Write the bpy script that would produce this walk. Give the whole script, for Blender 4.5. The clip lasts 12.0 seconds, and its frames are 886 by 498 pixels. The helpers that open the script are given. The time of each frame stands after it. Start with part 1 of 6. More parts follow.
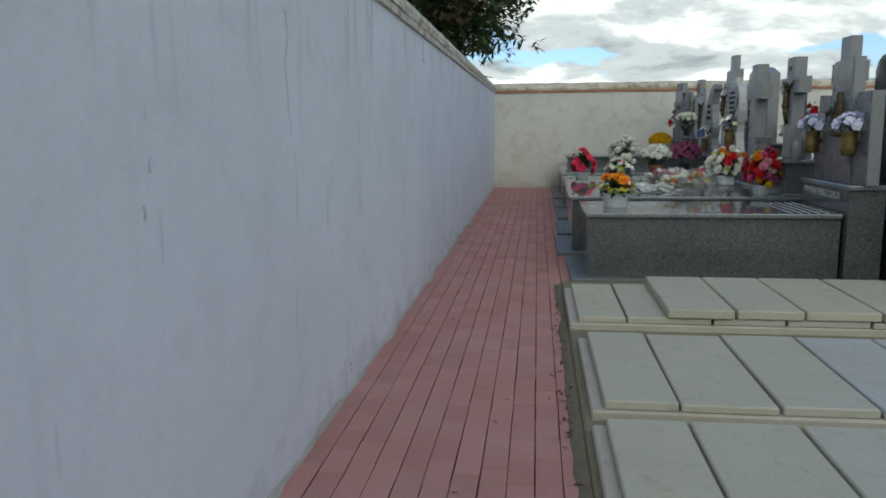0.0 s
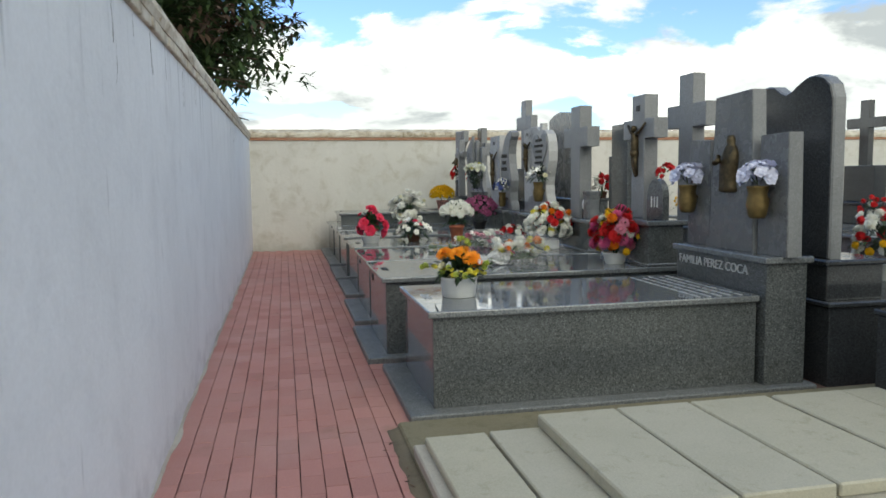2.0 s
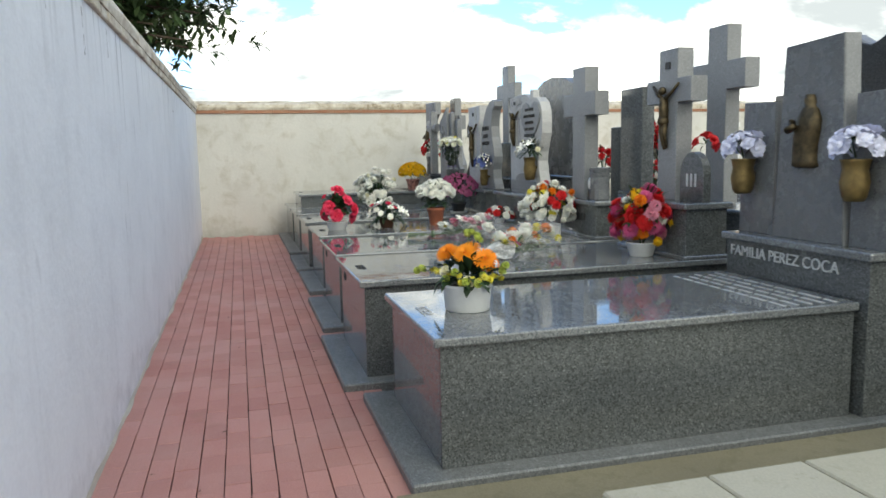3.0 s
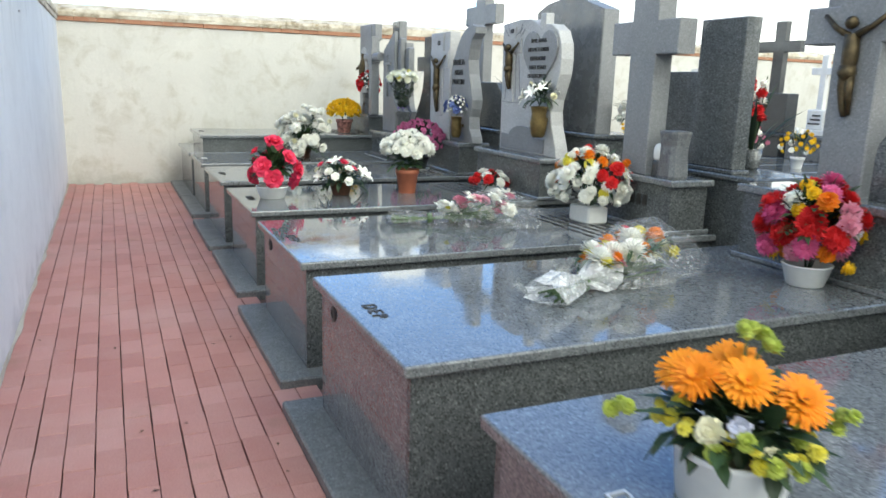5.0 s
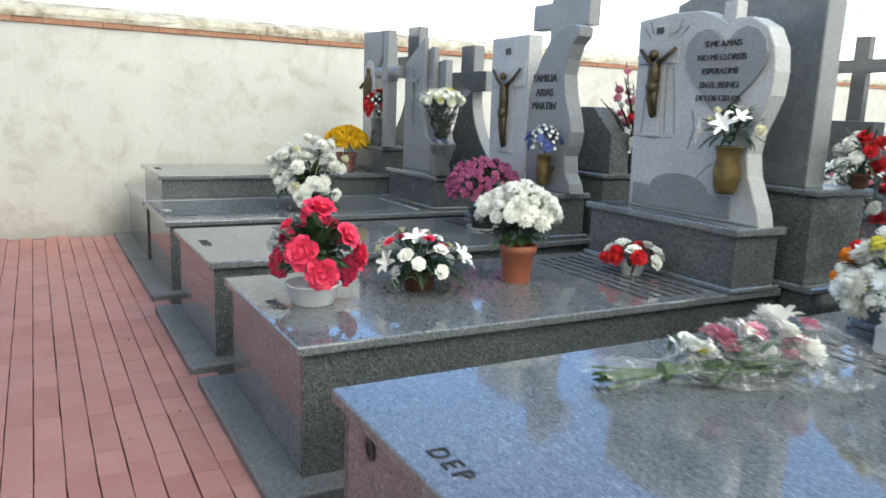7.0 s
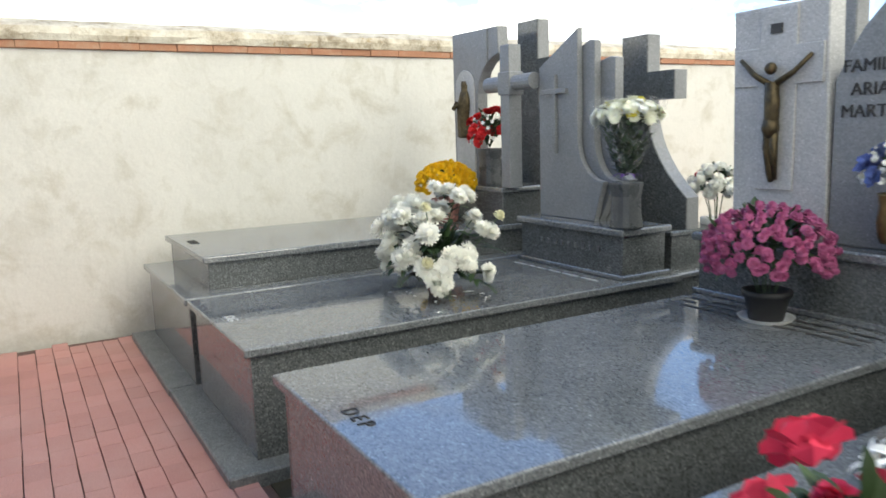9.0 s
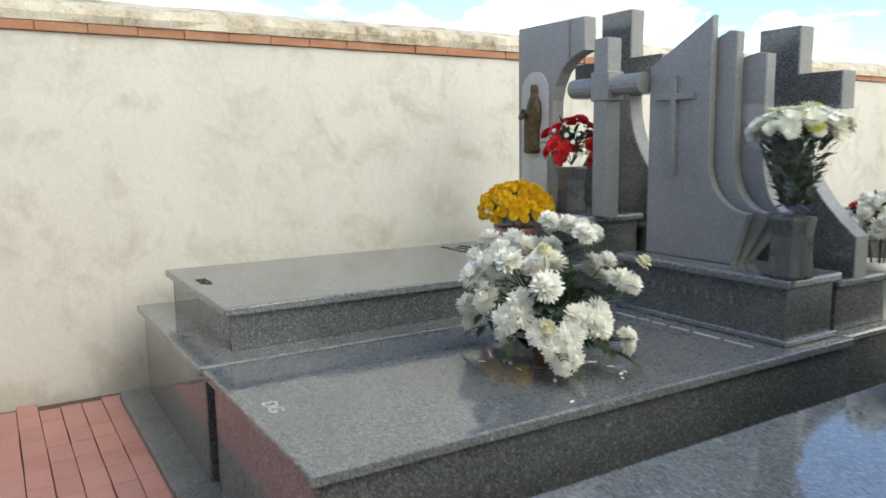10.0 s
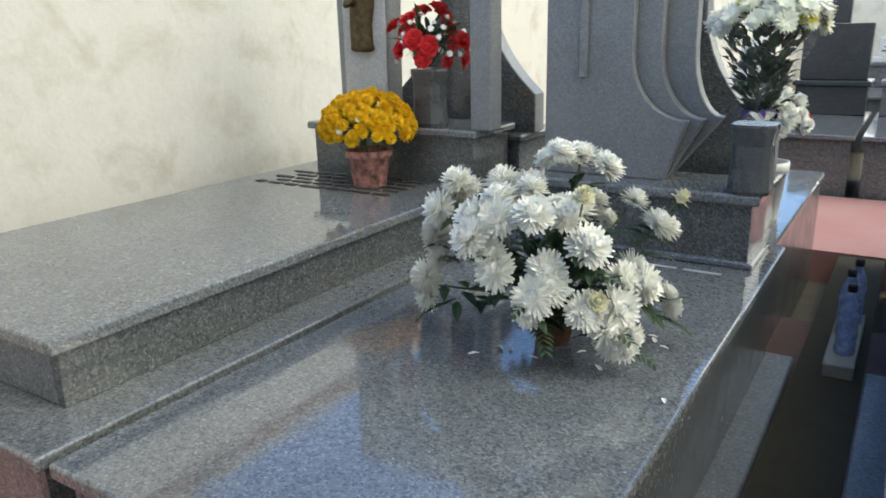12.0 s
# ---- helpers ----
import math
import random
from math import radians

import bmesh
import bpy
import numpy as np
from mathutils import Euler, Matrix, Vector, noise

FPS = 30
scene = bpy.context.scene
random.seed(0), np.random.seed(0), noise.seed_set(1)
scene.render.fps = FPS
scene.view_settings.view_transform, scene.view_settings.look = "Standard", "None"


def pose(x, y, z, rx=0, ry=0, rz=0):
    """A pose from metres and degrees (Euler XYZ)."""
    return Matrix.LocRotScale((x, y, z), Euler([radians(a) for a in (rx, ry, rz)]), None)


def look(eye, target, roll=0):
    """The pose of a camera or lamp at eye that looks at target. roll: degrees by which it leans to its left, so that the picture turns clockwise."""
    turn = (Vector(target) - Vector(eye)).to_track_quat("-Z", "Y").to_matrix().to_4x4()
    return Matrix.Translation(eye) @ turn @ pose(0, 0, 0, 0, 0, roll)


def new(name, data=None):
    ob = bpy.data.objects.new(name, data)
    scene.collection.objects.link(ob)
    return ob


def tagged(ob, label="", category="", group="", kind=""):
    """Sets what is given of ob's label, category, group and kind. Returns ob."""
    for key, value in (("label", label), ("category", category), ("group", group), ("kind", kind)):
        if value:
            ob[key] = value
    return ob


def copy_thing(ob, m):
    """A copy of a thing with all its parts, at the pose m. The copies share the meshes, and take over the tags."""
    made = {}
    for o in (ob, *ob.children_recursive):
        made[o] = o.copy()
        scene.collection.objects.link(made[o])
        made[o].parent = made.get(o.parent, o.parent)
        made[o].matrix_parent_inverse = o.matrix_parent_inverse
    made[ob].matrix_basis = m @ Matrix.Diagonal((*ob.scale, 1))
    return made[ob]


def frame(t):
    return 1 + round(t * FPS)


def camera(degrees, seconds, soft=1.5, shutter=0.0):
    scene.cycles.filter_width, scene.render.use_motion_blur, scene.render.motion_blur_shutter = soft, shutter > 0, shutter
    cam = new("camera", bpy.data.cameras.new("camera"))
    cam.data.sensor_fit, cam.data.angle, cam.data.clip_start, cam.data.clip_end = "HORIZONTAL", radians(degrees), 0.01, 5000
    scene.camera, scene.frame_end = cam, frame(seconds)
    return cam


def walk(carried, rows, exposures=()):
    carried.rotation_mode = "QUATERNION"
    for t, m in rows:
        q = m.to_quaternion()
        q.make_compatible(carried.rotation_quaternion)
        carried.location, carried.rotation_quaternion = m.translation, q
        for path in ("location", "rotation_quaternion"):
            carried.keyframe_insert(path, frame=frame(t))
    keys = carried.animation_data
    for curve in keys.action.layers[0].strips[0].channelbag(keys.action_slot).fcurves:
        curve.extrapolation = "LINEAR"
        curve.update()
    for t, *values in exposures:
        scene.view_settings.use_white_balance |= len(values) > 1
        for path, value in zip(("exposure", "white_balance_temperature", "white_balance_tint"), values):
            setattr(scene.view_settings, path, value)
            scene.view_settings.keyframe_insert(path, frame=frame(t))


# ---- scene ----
cam = camera(61.7, 12.0, soft=1.6, shutter=0.25)
PATH = [
    (0, (-0.004, 0.188, 1.398), (-0.253, 2.146, 1.075), -0.5),
    (0.5, (-0.116, 0.811, 1.441), (-0.187, 2.79, 1.157), -1.7),
    (1, (-0.307, 1.402, 1.48), (-0.176, 3.388, 1.279), -2.3),
    (1.5, (-0.297, 2.073, 1.442), (0.028, 4.038, 1.259), -1.9),
    (2, (-0.366, 2.709, 1.42), (0.049, 4.656, 1.226), -0.7),
    (2.5, (-0.335, 3.305, 1.42), (0.155, 5.231, 1.196), -0.9),
    (3, (-0.314, 3.974, 1.403), (0.206, 5.888, 1.147), -1.1),
    (4.8, (-0.436, 6.09, 1.474), (0.331, 7.886, 1.043), 2.8),
    (5, (-0.422, 6.368, 1.488), (0.379, 8.149, 1.056), 1.8),
    (5.5, (-0.44, 7.058, 1.47), (0.401, 8.82, 1.04), 0.7),
    (6, (-0.378, 7.719, 1.446), (0.529, 9.456, 1.044), 1.0),
    (6.5, (-0.35, 8.395, 1.453), (0.555, 10.134, 1.058), 0.2),
    (7, (-0.366, 9.0, 1.471), (0.584, 10.72, 1.101), 2.2),
    (7.2, (-0.359, 9.267, 1.459), (0.615, 10.976, 1.099), 1.6),
    (8.8, (-0.333, 11.317, 1.504), (0.658, 13.021, 1.169), -2.1),
    (9, (-0.344, 11.581, 1.493), (0.64, 13.293, 1.179), -1.8),
    (9.5, (-0.341, 12.203, 1.495), (0.683, 13.896, 1.208), -0.7),
    (10, (-0.252, 12.847, 1.496), (0.78, 14.537, 1.218), -0.7),
    (10.5, (-0.31, 13.391, 1.574), (0.948, 14.934, 1.38), 1.2),
    (11, (-0.259, 13.825, 1.524), (1.149, 15.236, 1.365), -1.5),
    (11.5, (-0.299, 14.136, 1.517), (1.214, 15.378, 1.11), -2.1),
    (12, (-0.337, 14.317, 1.536), (1.28, 15.348, 0.97), -1.2),
]
EXPOSURES = [(0.0, -0.95, 6150, -1.0), (1.5, -0.56, 6450, 0.0), (2.5, -0.20, 6650, 1.0), (4.8, 0.50, 6400, 0.0), (7.0, 0.50, 6400, 1.0), (9.0, 0.50, 6750, 3.0), (10.2, 0.26, 6800, 3.0), (11.0, 0.02, 6900, 3.0), (12.0, 0.46, 6750, 2.0)]
walk(cam, [(t, look(eye, target, roll)) for t, eye, target, roll in PATH], EXPOSURES)

# ---- world and sun ----
SUN_FROM = Vector((0.35, -1.0, 0.80)).normalized()
world = bpy.data.worlds.new("sky")
scene.world = world
world.use_nodes = True
wn, wl = world.node_tree.nodes, world.node_tree.links
wn.clear()
w_out = wn.new("ShaderNodeOutputWorld")
w_bg = wn.new("ShaderNodeBackground")
w_sky = wn.new("ShaderNodeTexSky")
w_sky.sky_type = "NISHITA"
w_sky.sun_disc = False
w_sky.sun_elevation = math.asin(SUN_FROM.z)
w_sky.sun_rotation = math.atan2(SUN_FROM.x, SUN_FROM.y)
w_sky.air_density, w_sky.dust_density, w_sky.ozone_density = 1.0, 0.6, 1.5
w_co = wn.new("ShaderNodeTexCoord")
w_sep = wn.new("ShaderNodeSeparateXYZ")
wl.new(w_co.outputs["Generated"], w_sep.inputs[0])


def wmath(op, a, b=None, clamp=False):
    n = wn.new("ShaderNodeMath")
    n.operation, n.use_clamp = op, clamp
    for k, v in ((0, a), (1, b)):
        if v is None:
            continue
        if isinstance(v, (int, float)):
            n.inputs[k].default_value = v
        else:
            wl.new(v, n.inputs[k])
    return n.outputs[0]


# clouds on a flat layer: direction divided by its height
w_h = wmath("ADD", wmath("MAXIMUM", w_sep.outputs[2], 0.0), 0.26)
w_u = wmath("DIVIDE", w_sep.outputs[0], w_h)
w_v = wmath("DIVIDE", w_sep.outputs[1], w_h)
w_com = wn.new("ShaderNodeCombineXYZ")
wl.new(w_u, w_com.inputs[0])
wl.new(w_v, w_com.inputs[1])
w_com.inputs[2].default_value = 3.7


def wnoise(scale, detail, rough, offset):
    mp = wn.new("ShaderNodeMapping")
    mp.inputs["Location"].default_value = offset
    wl.new(w_com.outputs[0], mp.inputs["Vector"])
    n = wn.new("ShaderNodeTexNoise")
    n.inputs["Scale"].default_value, n.inputs["Detail"].default_value, n.inputs["Roughness"].default_value = scale, detail, rough
    n.inputs["Distortion"].default_value = 0.25
    wl.new(mp.outputs[0], n.inputs["Vector"])
    return n.outputs["Fac"]


def wramp(v, stops):
    r = wn.new("ShaderNodeValToRGB")
    r.color_ramp.interpolation = "EASE"
    while len(r.color_ramp.elements) < len(stops):
        r.color_ramp.elements.new(0.5)
    for e, (p, c) in zip(r.color_ramp.elements, stops):
        e.position, e.color = p, (*c, 1.0)
    wl.new(v, r.inputs[0])
    return r.outputs[0]


w_high = wmath("MINIMUM", wmath("MULTIPLY", wmath("SUBTRACT", w_sep.outputs[2], 0.18), 1.0), 0.17)
# the southern half, where the sun is, stays under bright cloud
w_south = wmath("MULTIPLY", wmath("MAXIMUM", wmath("SUBTRACT", 0.25, w_sep.outputs[1]), 0.0), 0.45)
w_high = wmath("SUBTRACT", w_high, w_south)
# the cover breaks up higher in the sky and towards the east
w_east = wmath("MULTIPLY", wmath("MULTIPLY", wmath("MAXIMUM", w_sep.outputs[0], 0.0), 0.30), wmath("MINIMUM", wmath("MAXIMUM", wmath("SUBTRACT", w_sep.outputs[2], 0.05), 0.0), 0.2))
w_mask = wramp(wmath("SUBTRACT", wmath("SUBTRACT", wnoise(1.5, 8.0, 0.56, (1.3, 0.4, 0.0)), w_high), w_east), [(0.485, (0, 0, 0)), (0.545, (1, 1, 1))])
w_body = wramp(wnoise(1.9, 6.0, 0.58, (4.2, 1.7, 2.0)), [(0.36, (0.36, 0.375, 0.395)), (0.46, (0.62, 0.625, 0.63)), (0.57, (1.10, 1.07, 1.03))])
w_haze = wramp(w_sep.outputs[2], [(0.0, (0.9, 0.9, 0.9)), (0.04, (0.45, 0.45, 0.45)), (0.09, (0, 0, 0))])
w_fac = wmath("MAXIMUM", w_mask, w_haze)
w_scaled = wn.new("ShaderNodeVectorMath")
w_scaled.operation = "MULTIPLY"
wl.new(w_sky.outputs[0], w_scaled.inputs[0])
w_scaled.inputs[1].default_value = (0.094, 0.106, 0.134)
w_mix = wn.new("ShaderNodeMix")
w_mix.data_type = "RGBA"
wl.new(w_fac, w_mix.inputs[0])
wl.new(w_scaled.outputs[0], w_mix.inputs[6])
wl.new(w_body, w_mix.inputs[7])
wl.new(w_mix.outputs[2], w_bg.inputs["Color"])
w_bg.inputs["Strength"].default_value = 2.25
wl.new(w_bg.outputs[0], w_out.inputs[0])

sun_data = bpy.data.lights.new("sun", "SUN")
sun_data.energy, sun_data.angle, sun_data.color = 1.0, radians(40), (1.0, 0.93, 0.82)
sun = new("sun", sun_data)
sun.matrix_world = look(SUN_FROM * 30, (0, 0, 0))


# ---- materials ----
class Mat:
    """A small wrapper to write node materials in short."""

    def __init__(self, name):
        self.m = bpy.data.materials.new(name)
        self.m.use_nodes = True
        self.t = self.m.node_tree
        self.b = self.t.nodes["Principled BSDF"]
        self.co = self.t.nodes.new("ShaderNodeNewGeometry").outputs["Position"]

    def node(self, kind, **values):
        n = self.t.nodes.new(kind)
        for k, v in values.items():
            n.inputs[k].default_value = v
        return n

    def put(self, socket, value):
        if isinstance(value, bpy.types.NodeSocket):
            self.t.links.new(value, self.b.inputs[socket])
        else:
            self.b.inputs[socket].default_value = value
        return self

    def scaled(self, x, y, z):
        n = self.node("ShaderNodeVectorMath")
        n.operation = "MULTIPLY"
        self.t.links.new(self.co, n.inputs[0])
        n.inputs[1].default_value = (x, y, z)
        return n.outputs[0]

    def noise(self, scale, detail=4.0, rough=0.55, co=None, distort=0.0):
        n = self.node("ShaderNodeTexNoise", Scale=scale, Detail=detail, Roughness=rough, Distortion=distort)
        self.t.links.new(co or self.co, n.inputs["Vector"])
        return n.outputs["Fac"]

    def cells(self, scale, color=True, co=None):
        n = self.node("ShaderNodeTexVoronoi", Scale=scale)
        self.t.links.new(co or self.co, n.inputs["Vector"])
        return n.outputs["Color" if color else "Distance"]

    def ramp(self, v, stops, step=False):
        r = self.t.nodes.new("ShaderNodeValToRGB")
        if step:
            r.color_ramp.interpolation = "CONSTANT"
        while len(r.color_ramp.elements) < len(stops):
            r.color_ramp.elements.new(0.5)
        for e, (p, c) in zip(r.color_ramp.elements, stops):
            e.position, e.color = p, (*(c if isinstance(c, tuple) else (c, c, c)), 1.0)
        self.t.links.new(v, r.inputs[0])
        return r.outputs[0]

    def mix(self, f, a, b, blend="MIX"):
        n = self.t.nodes.new("ShaderNodeMix")
        n.data_type, n.blend_type = "RGBA", blend
        for k, v in ((0, f), (6, a), (7, b)):
            if isinstance(v, bpy.types.NodeSocket):
                self.t.links.new(v, n.inputs[k])
            elif k == 0:
                n.inputs[0].default_value = v
            else:
                n.inputs[k].default_value = (*v, 1.0)
        return n.outputs[2]

    def bump(self, height, strength=0.3, distance=0.01):
        n = self.node("ShaderNodeBump", Strength=strength, Distance=distance)
        self.t.links.new(height, n.inputs["Height"])
        self.t.links.new(n.outputs[0], self.b.inputs["Normal"])
        return self

    def per_object(self):
        return self.t.nodes.new("ShaderNodeObjectInfo").outputs["Random"]

    def per_island(self):
        return self.t.nodes.new("ShaderNodeNewGeometry").outputs["Random Per Island"]


def simple(name, color, rough=0.6, metal=0.0, vary=0.12, scale=25.0, spec=0.5):
    a = Mat(name)
    lo, hi = tuple(c * (1 - vary) for c in color), tuple(min(1.0, c * (1 + vary)) for c in color)
    a.put("Base Color", a.ramp(a.noise(scale), [(0.3, lo), (0.7, hi)]))
    a.put("Roughness", rough).put("Metallic", metal).put("Specular IOR Level", spec)
    return a.m


def plaster(name, base, stain, patchy, run):
    a = Mat(name)
    big = a.ramp(a.noise(0.9, 6, 0.6), [(0.35, base), (0.62, tuple(c * 0.93 for c in base))])
    mid = a.ramp(a.noise(3.1, 5, 0.65, distort=0.4), [(0.50, 0.0), (0.68, patchy)])
    col = a.mix(mid, big, stain)
    # patched coats with a fairly sharp edge
    coat = a.ramp(a.noise(2.0, 4, 0.62, distort=0.6), [(0.535, 0.0), (0.555, patchy * 0.32)])
    col = a.mix(coat, col, tuple(c * 0.86 for c in base))
    streak = a.ramp(a.noise(6.0, 3, 0.5, co=a.scaled(1.6, 1.6, 0.10)), [(0.60, 0.0), (0.78, 0.12 + 0.05 * run)])
    col = a.mix(streak, col, tuple(c * 0.72 for c in stain))
    marks = a.ramp(a.noise(7.5, 2, 0.4, co=a.scaled(2.2, 2.2, 0.22)), [(0.715, 0.0), (0.76, run)])
    col = a.mix(marks, col, tuple(c * 0.42 for c in stain))
    if run:
        # long dark runs that start under the coping
        sp = a.t.nodes.new("ShaderNodeSeparateXYZ")
        a.t.links.new(a.co, sp.inputs[0])
        reach = a.node("ShaderNodeMath")
        reach.operation = "MULTIPLY_ADD"
        a.t.links.new(a.noise(3.0, 3, 0.5, co=a.scaled(1.0, 1.0, 0.05)), reach.inputs[0])
        reach.inputs[1].default_value = 1.5
        a.t.links.new(sp.outputs[2], reach.inputs[2])
        runs = a.ramp(a.noise(11.0, 3, 0.6, co=a.scaled(1.0, 1.0, 0.07)), [(0.57, 0.0), (0.68, 0.75)])
        gate = a.t.nodes.new("ShaderNodeMapRange")
        gate.inputs["From Min"].default_value, gate.inputs["From Max"].default_value = 2.35, 2.95
        a.t.links.new(reach.outputs[0], gate.inputs["Value"])
        col = a.mix(a.mix(1.0, runs, gate.outputs["Result"], "MULTIPLY"), col, tuple(c * 0.55 for c in stain))
    fine = a.ramp(a.noise(60.0, 3), [(0.3, 0.94), (0.7, 1.0)])
    col = a.mix(1.0, col, fine, "MULTIPLY")
    # rising damp with a ragged upper edge
    sep = a.t.nodes.new("ShaderNodeSeparateXYZ")
    a.t.links.new(a.co, sep.inputs[0])
    edge = a.t.nodes.new("ShaderNodeMath")
    edge.operation = "MULTIPLY_ADD"
    a.t.links.new(a.noise(4.0, 5, 0.65), edge.inputs[0])
    edge.inputs[1].default_value = 0.9
    a.t.links.new(sep.outputs[2], edge.inputs[2])
    damp = a.ramp(edge.outputs[0], [(0.40, 0.55), (0.62, 0.0)])
    col = a.mix(damp, col, tuple(c * 0.75 for c in stain))
    a.put("Base Color", col).put("Roughness", 0.9).put("Specular IOR Level", 0.2)
    a.bump(a.noise(22.0, 6, 0.6), 0.35, 0.012)
    return a.m


def granite(name, dark, mid, light, rough=0.08, scale=150.0, ior=1.55):
    a = Mat(name)
    cell = a.cells(scale)
    grain = a.ramp(cell, [(0.0, dark), (0.30, mid), (0.72, light), (0.93, tuple(min(1, c * 1.5) for c in light))], step=True)
    grain2 = a.ramp(a.cells(scale * 0.45), [(0.0, 0.88), (0.4, 0.97), (0.7, 1.07)], step=True)
    cloud = a.ramp(a.noise(2.5, 4), [(0.3, 0.88), (0.7, 1.08)])
    col = a.mix(1.0, grain, grain2, "MULTIPLY")
    col = a.mix(1.0, col, cloud, "MULTIPLY")
    a.put("Base Color", col)
    dust = a.ramp(a.noise(7.0, 6, 0.65), [(0.40, rough), (0.75, rough + 0.16)])
    a.put("Roughness", dust).put("IOR", ior)
    if rough > 0.25:
        a.bump(cell, 0.12, 0.002)
    return a.m


M_WALL_SIDE = plaster("plaster_side", (0.77, 0.785, 0.80), (0.59, 0.60, 0.615), 0.34, 0.45)
M_WALL_END = plaster("plaster_end", (0.68, 0.67, 0.625), (0.50, 0.475, 0.405), 0.75, 0.0)
# light is put into the colour: lids lightened, tomb sides and pedestals darkened
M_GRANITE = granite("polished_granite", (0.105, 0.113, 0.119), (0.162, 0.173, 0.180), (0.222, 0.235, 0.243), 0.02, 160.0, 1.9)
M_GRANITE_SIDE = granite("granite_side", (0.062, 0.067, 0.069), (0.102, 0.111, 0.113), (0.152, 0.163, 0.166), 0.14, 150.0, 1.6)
M_GRANITE_LIGHT = granite("honed_granite", (0.195, 0.202, 0.208), (0.225, 0.232, 0.24), (0.265, 0.272, 0.28), 0.38, 260.0)
M_GRANITE_MID = granite("grey_granite", (0.105, 0.112, 0.118), (0.135, 0.142, 0.15), (0.175, 0.183, 0.19), 0.22, 260.0)
M_GRANITE_PALE = granite("pale_granite", (0.40, 0.402, 0.40), (0.445, 0.447, 0.443), (0.50, 0.50, 0.495), 0.5, 260.0)
M_GRANITE_DARK = granite("dark_granite", (0.030, 0.032, 0.036), (0.048, 0.052, 0.056), (0.075, 0.08, 0.085), 0.10, 240.0)
M_PLINTH = granite("honed_plinth", (0.125, 0.133, 0.135), (0.165, 0.174, 0.176), (0.215, 0.225, 0.228), 0.42, 150.0, 1.45)
M_VASE = granite("vase_granite", (0.062, 0.067, 0.070), (0.082, 0.088, 0.092), (0.110, 0.116, 0.120), 0.25, 260.0)
M_MARBLE = simple("white_marble", (0.70, 0.70, 0.69), 0.45, vary=0.1, scale=8)


def concrete(name, base, dirt):
    a = Mat(name)
    big = a.ramp(a.noise(2.2, 6, 0.6), [(0.35, tuple(c * 0.9 for c in base)), (0.65, base)])
    col = a.mix(a.ramp(a.noise(9.0, 6, 0.7), [(0.5, 0.0), (0.75, 0.55)]), big, dirt)
    col = a.mix(1.0, col, a.ramp(a.noise(120.0, 2), [(0.3, 0.88), (0.7, 1.05)]), "MULTIPLY")
    a.put("Base Color", col).put("Roughness", 0.9).put("Specular IOR Level", 0.25)
    a.bump(a.noise(70.0, 5, 0.6), 0.35, 0.006)
    return a.m


def slab_material():
    """Cast slabs: some cream, some bluish grey, dirty here and there."""
    a = Mat("cast_stone")
    tone = a.ramp(a.per_object(), [(0.0, (0.50, 0.475, 0.37)), (0.45, (0.48, 0.46, 0.385)), (0.62, (0.45, 0.46, 0.455)), (1.0, (0.51, 0.49, 0.42))])
    col = a.mix(a.ramp(a.noise(2.4, 6, 0.62), [(0.42, 0.0), (0.70, 0.5)]), tone, (0.42, 0.40, 0.31))
    col = a.mix(a.ramp(a.noise(8.0, 6, 0.7, distort=0.5), [(0.56, 0.0), (0.74, 0.55)]), col, (0.30, 0.27, 0.18))
    col = a.mix(1.0, col, a.ramp(a.noise(110.0, 2), [(0.3, 0.90), (0.7, 1.05)]), "MULTIPLY")
    a.put("Base Color", col).put("Roughness", 0.9).put("Specular IOR Level", 0.25)
    a.bump(a.noise(60.0, 5, 0.6), 0.35, 0.006)
    return a.m


M_SLAB = slab_material()
M_KERB = concrete("kerb_concrete", (0.40, 0.39, 0.33), (0.22, 0.20, 0.14))
M_MARK = simple("grime", (0.16, 0.155, 0.14), 0.9, vary=0.4)
M_FILLET = concrete("old_mortar", (0.50, 0.47, 0.40), (0.34, 0.29, 0.22))
M_MOSSY = concrete("mossy_concrete", (0.25, 0.225, 0.15), (0.13, 0.12, 0.065))
M_SOIL = concrete("packed_soil", (0.20, 0.17, 0.12), (0.10, 0.085, 0.055))
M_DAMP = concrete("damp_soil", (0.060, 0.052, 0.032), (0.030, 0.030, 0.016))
M_MORTAR = concrete("joint_sand", (0.15, 0.095, 0.082), (0.07, 0.05, 0.04))


def paver_material():
    a = Mat("red_paver")
    tone = a.ramp(a.per_object(), [(0.0, (0.42, 0.195, 0.170)), (0.5, (0.46, 0.225, 0.195)), (1.0, (0.50, 0.255, 0.225))])
    tone2 = a.ramp(a.per_island(), [(0.0, 0.90), (1.0, 1.06)])
    col = a.mix(1.0, tone, tone2, "MULTIPLY")
    dust = a.ramp(a.noise(1.4, 6, 0.65), [(0.42, 0.0), (0.72, 0.35)])
    col = a.mix(dust, col, (0.52, 0.37, 0.33))
    moss = a.ramp(a.noise(2.3, 5, 0.6), [(0.62, 0.0), (0.75, 0.35)])
    col = a.mix(moss, col, (0.22, 0.16, 0.10))
    col = a.mix(1.0, col, a.ramp(a.noise(140.0, 2), [(0.3, 0.86), (0.7, 1.06)]), "MULTIPLY")
    a.put("Base Color", col).put("Roughness", 0.85).put("Specular IOR Level", 0.3)
    a.bump(a.noise(110.0, 4, 0.6), 0.3, 0.004)
    return a.m


M_PAVER = paver_material()


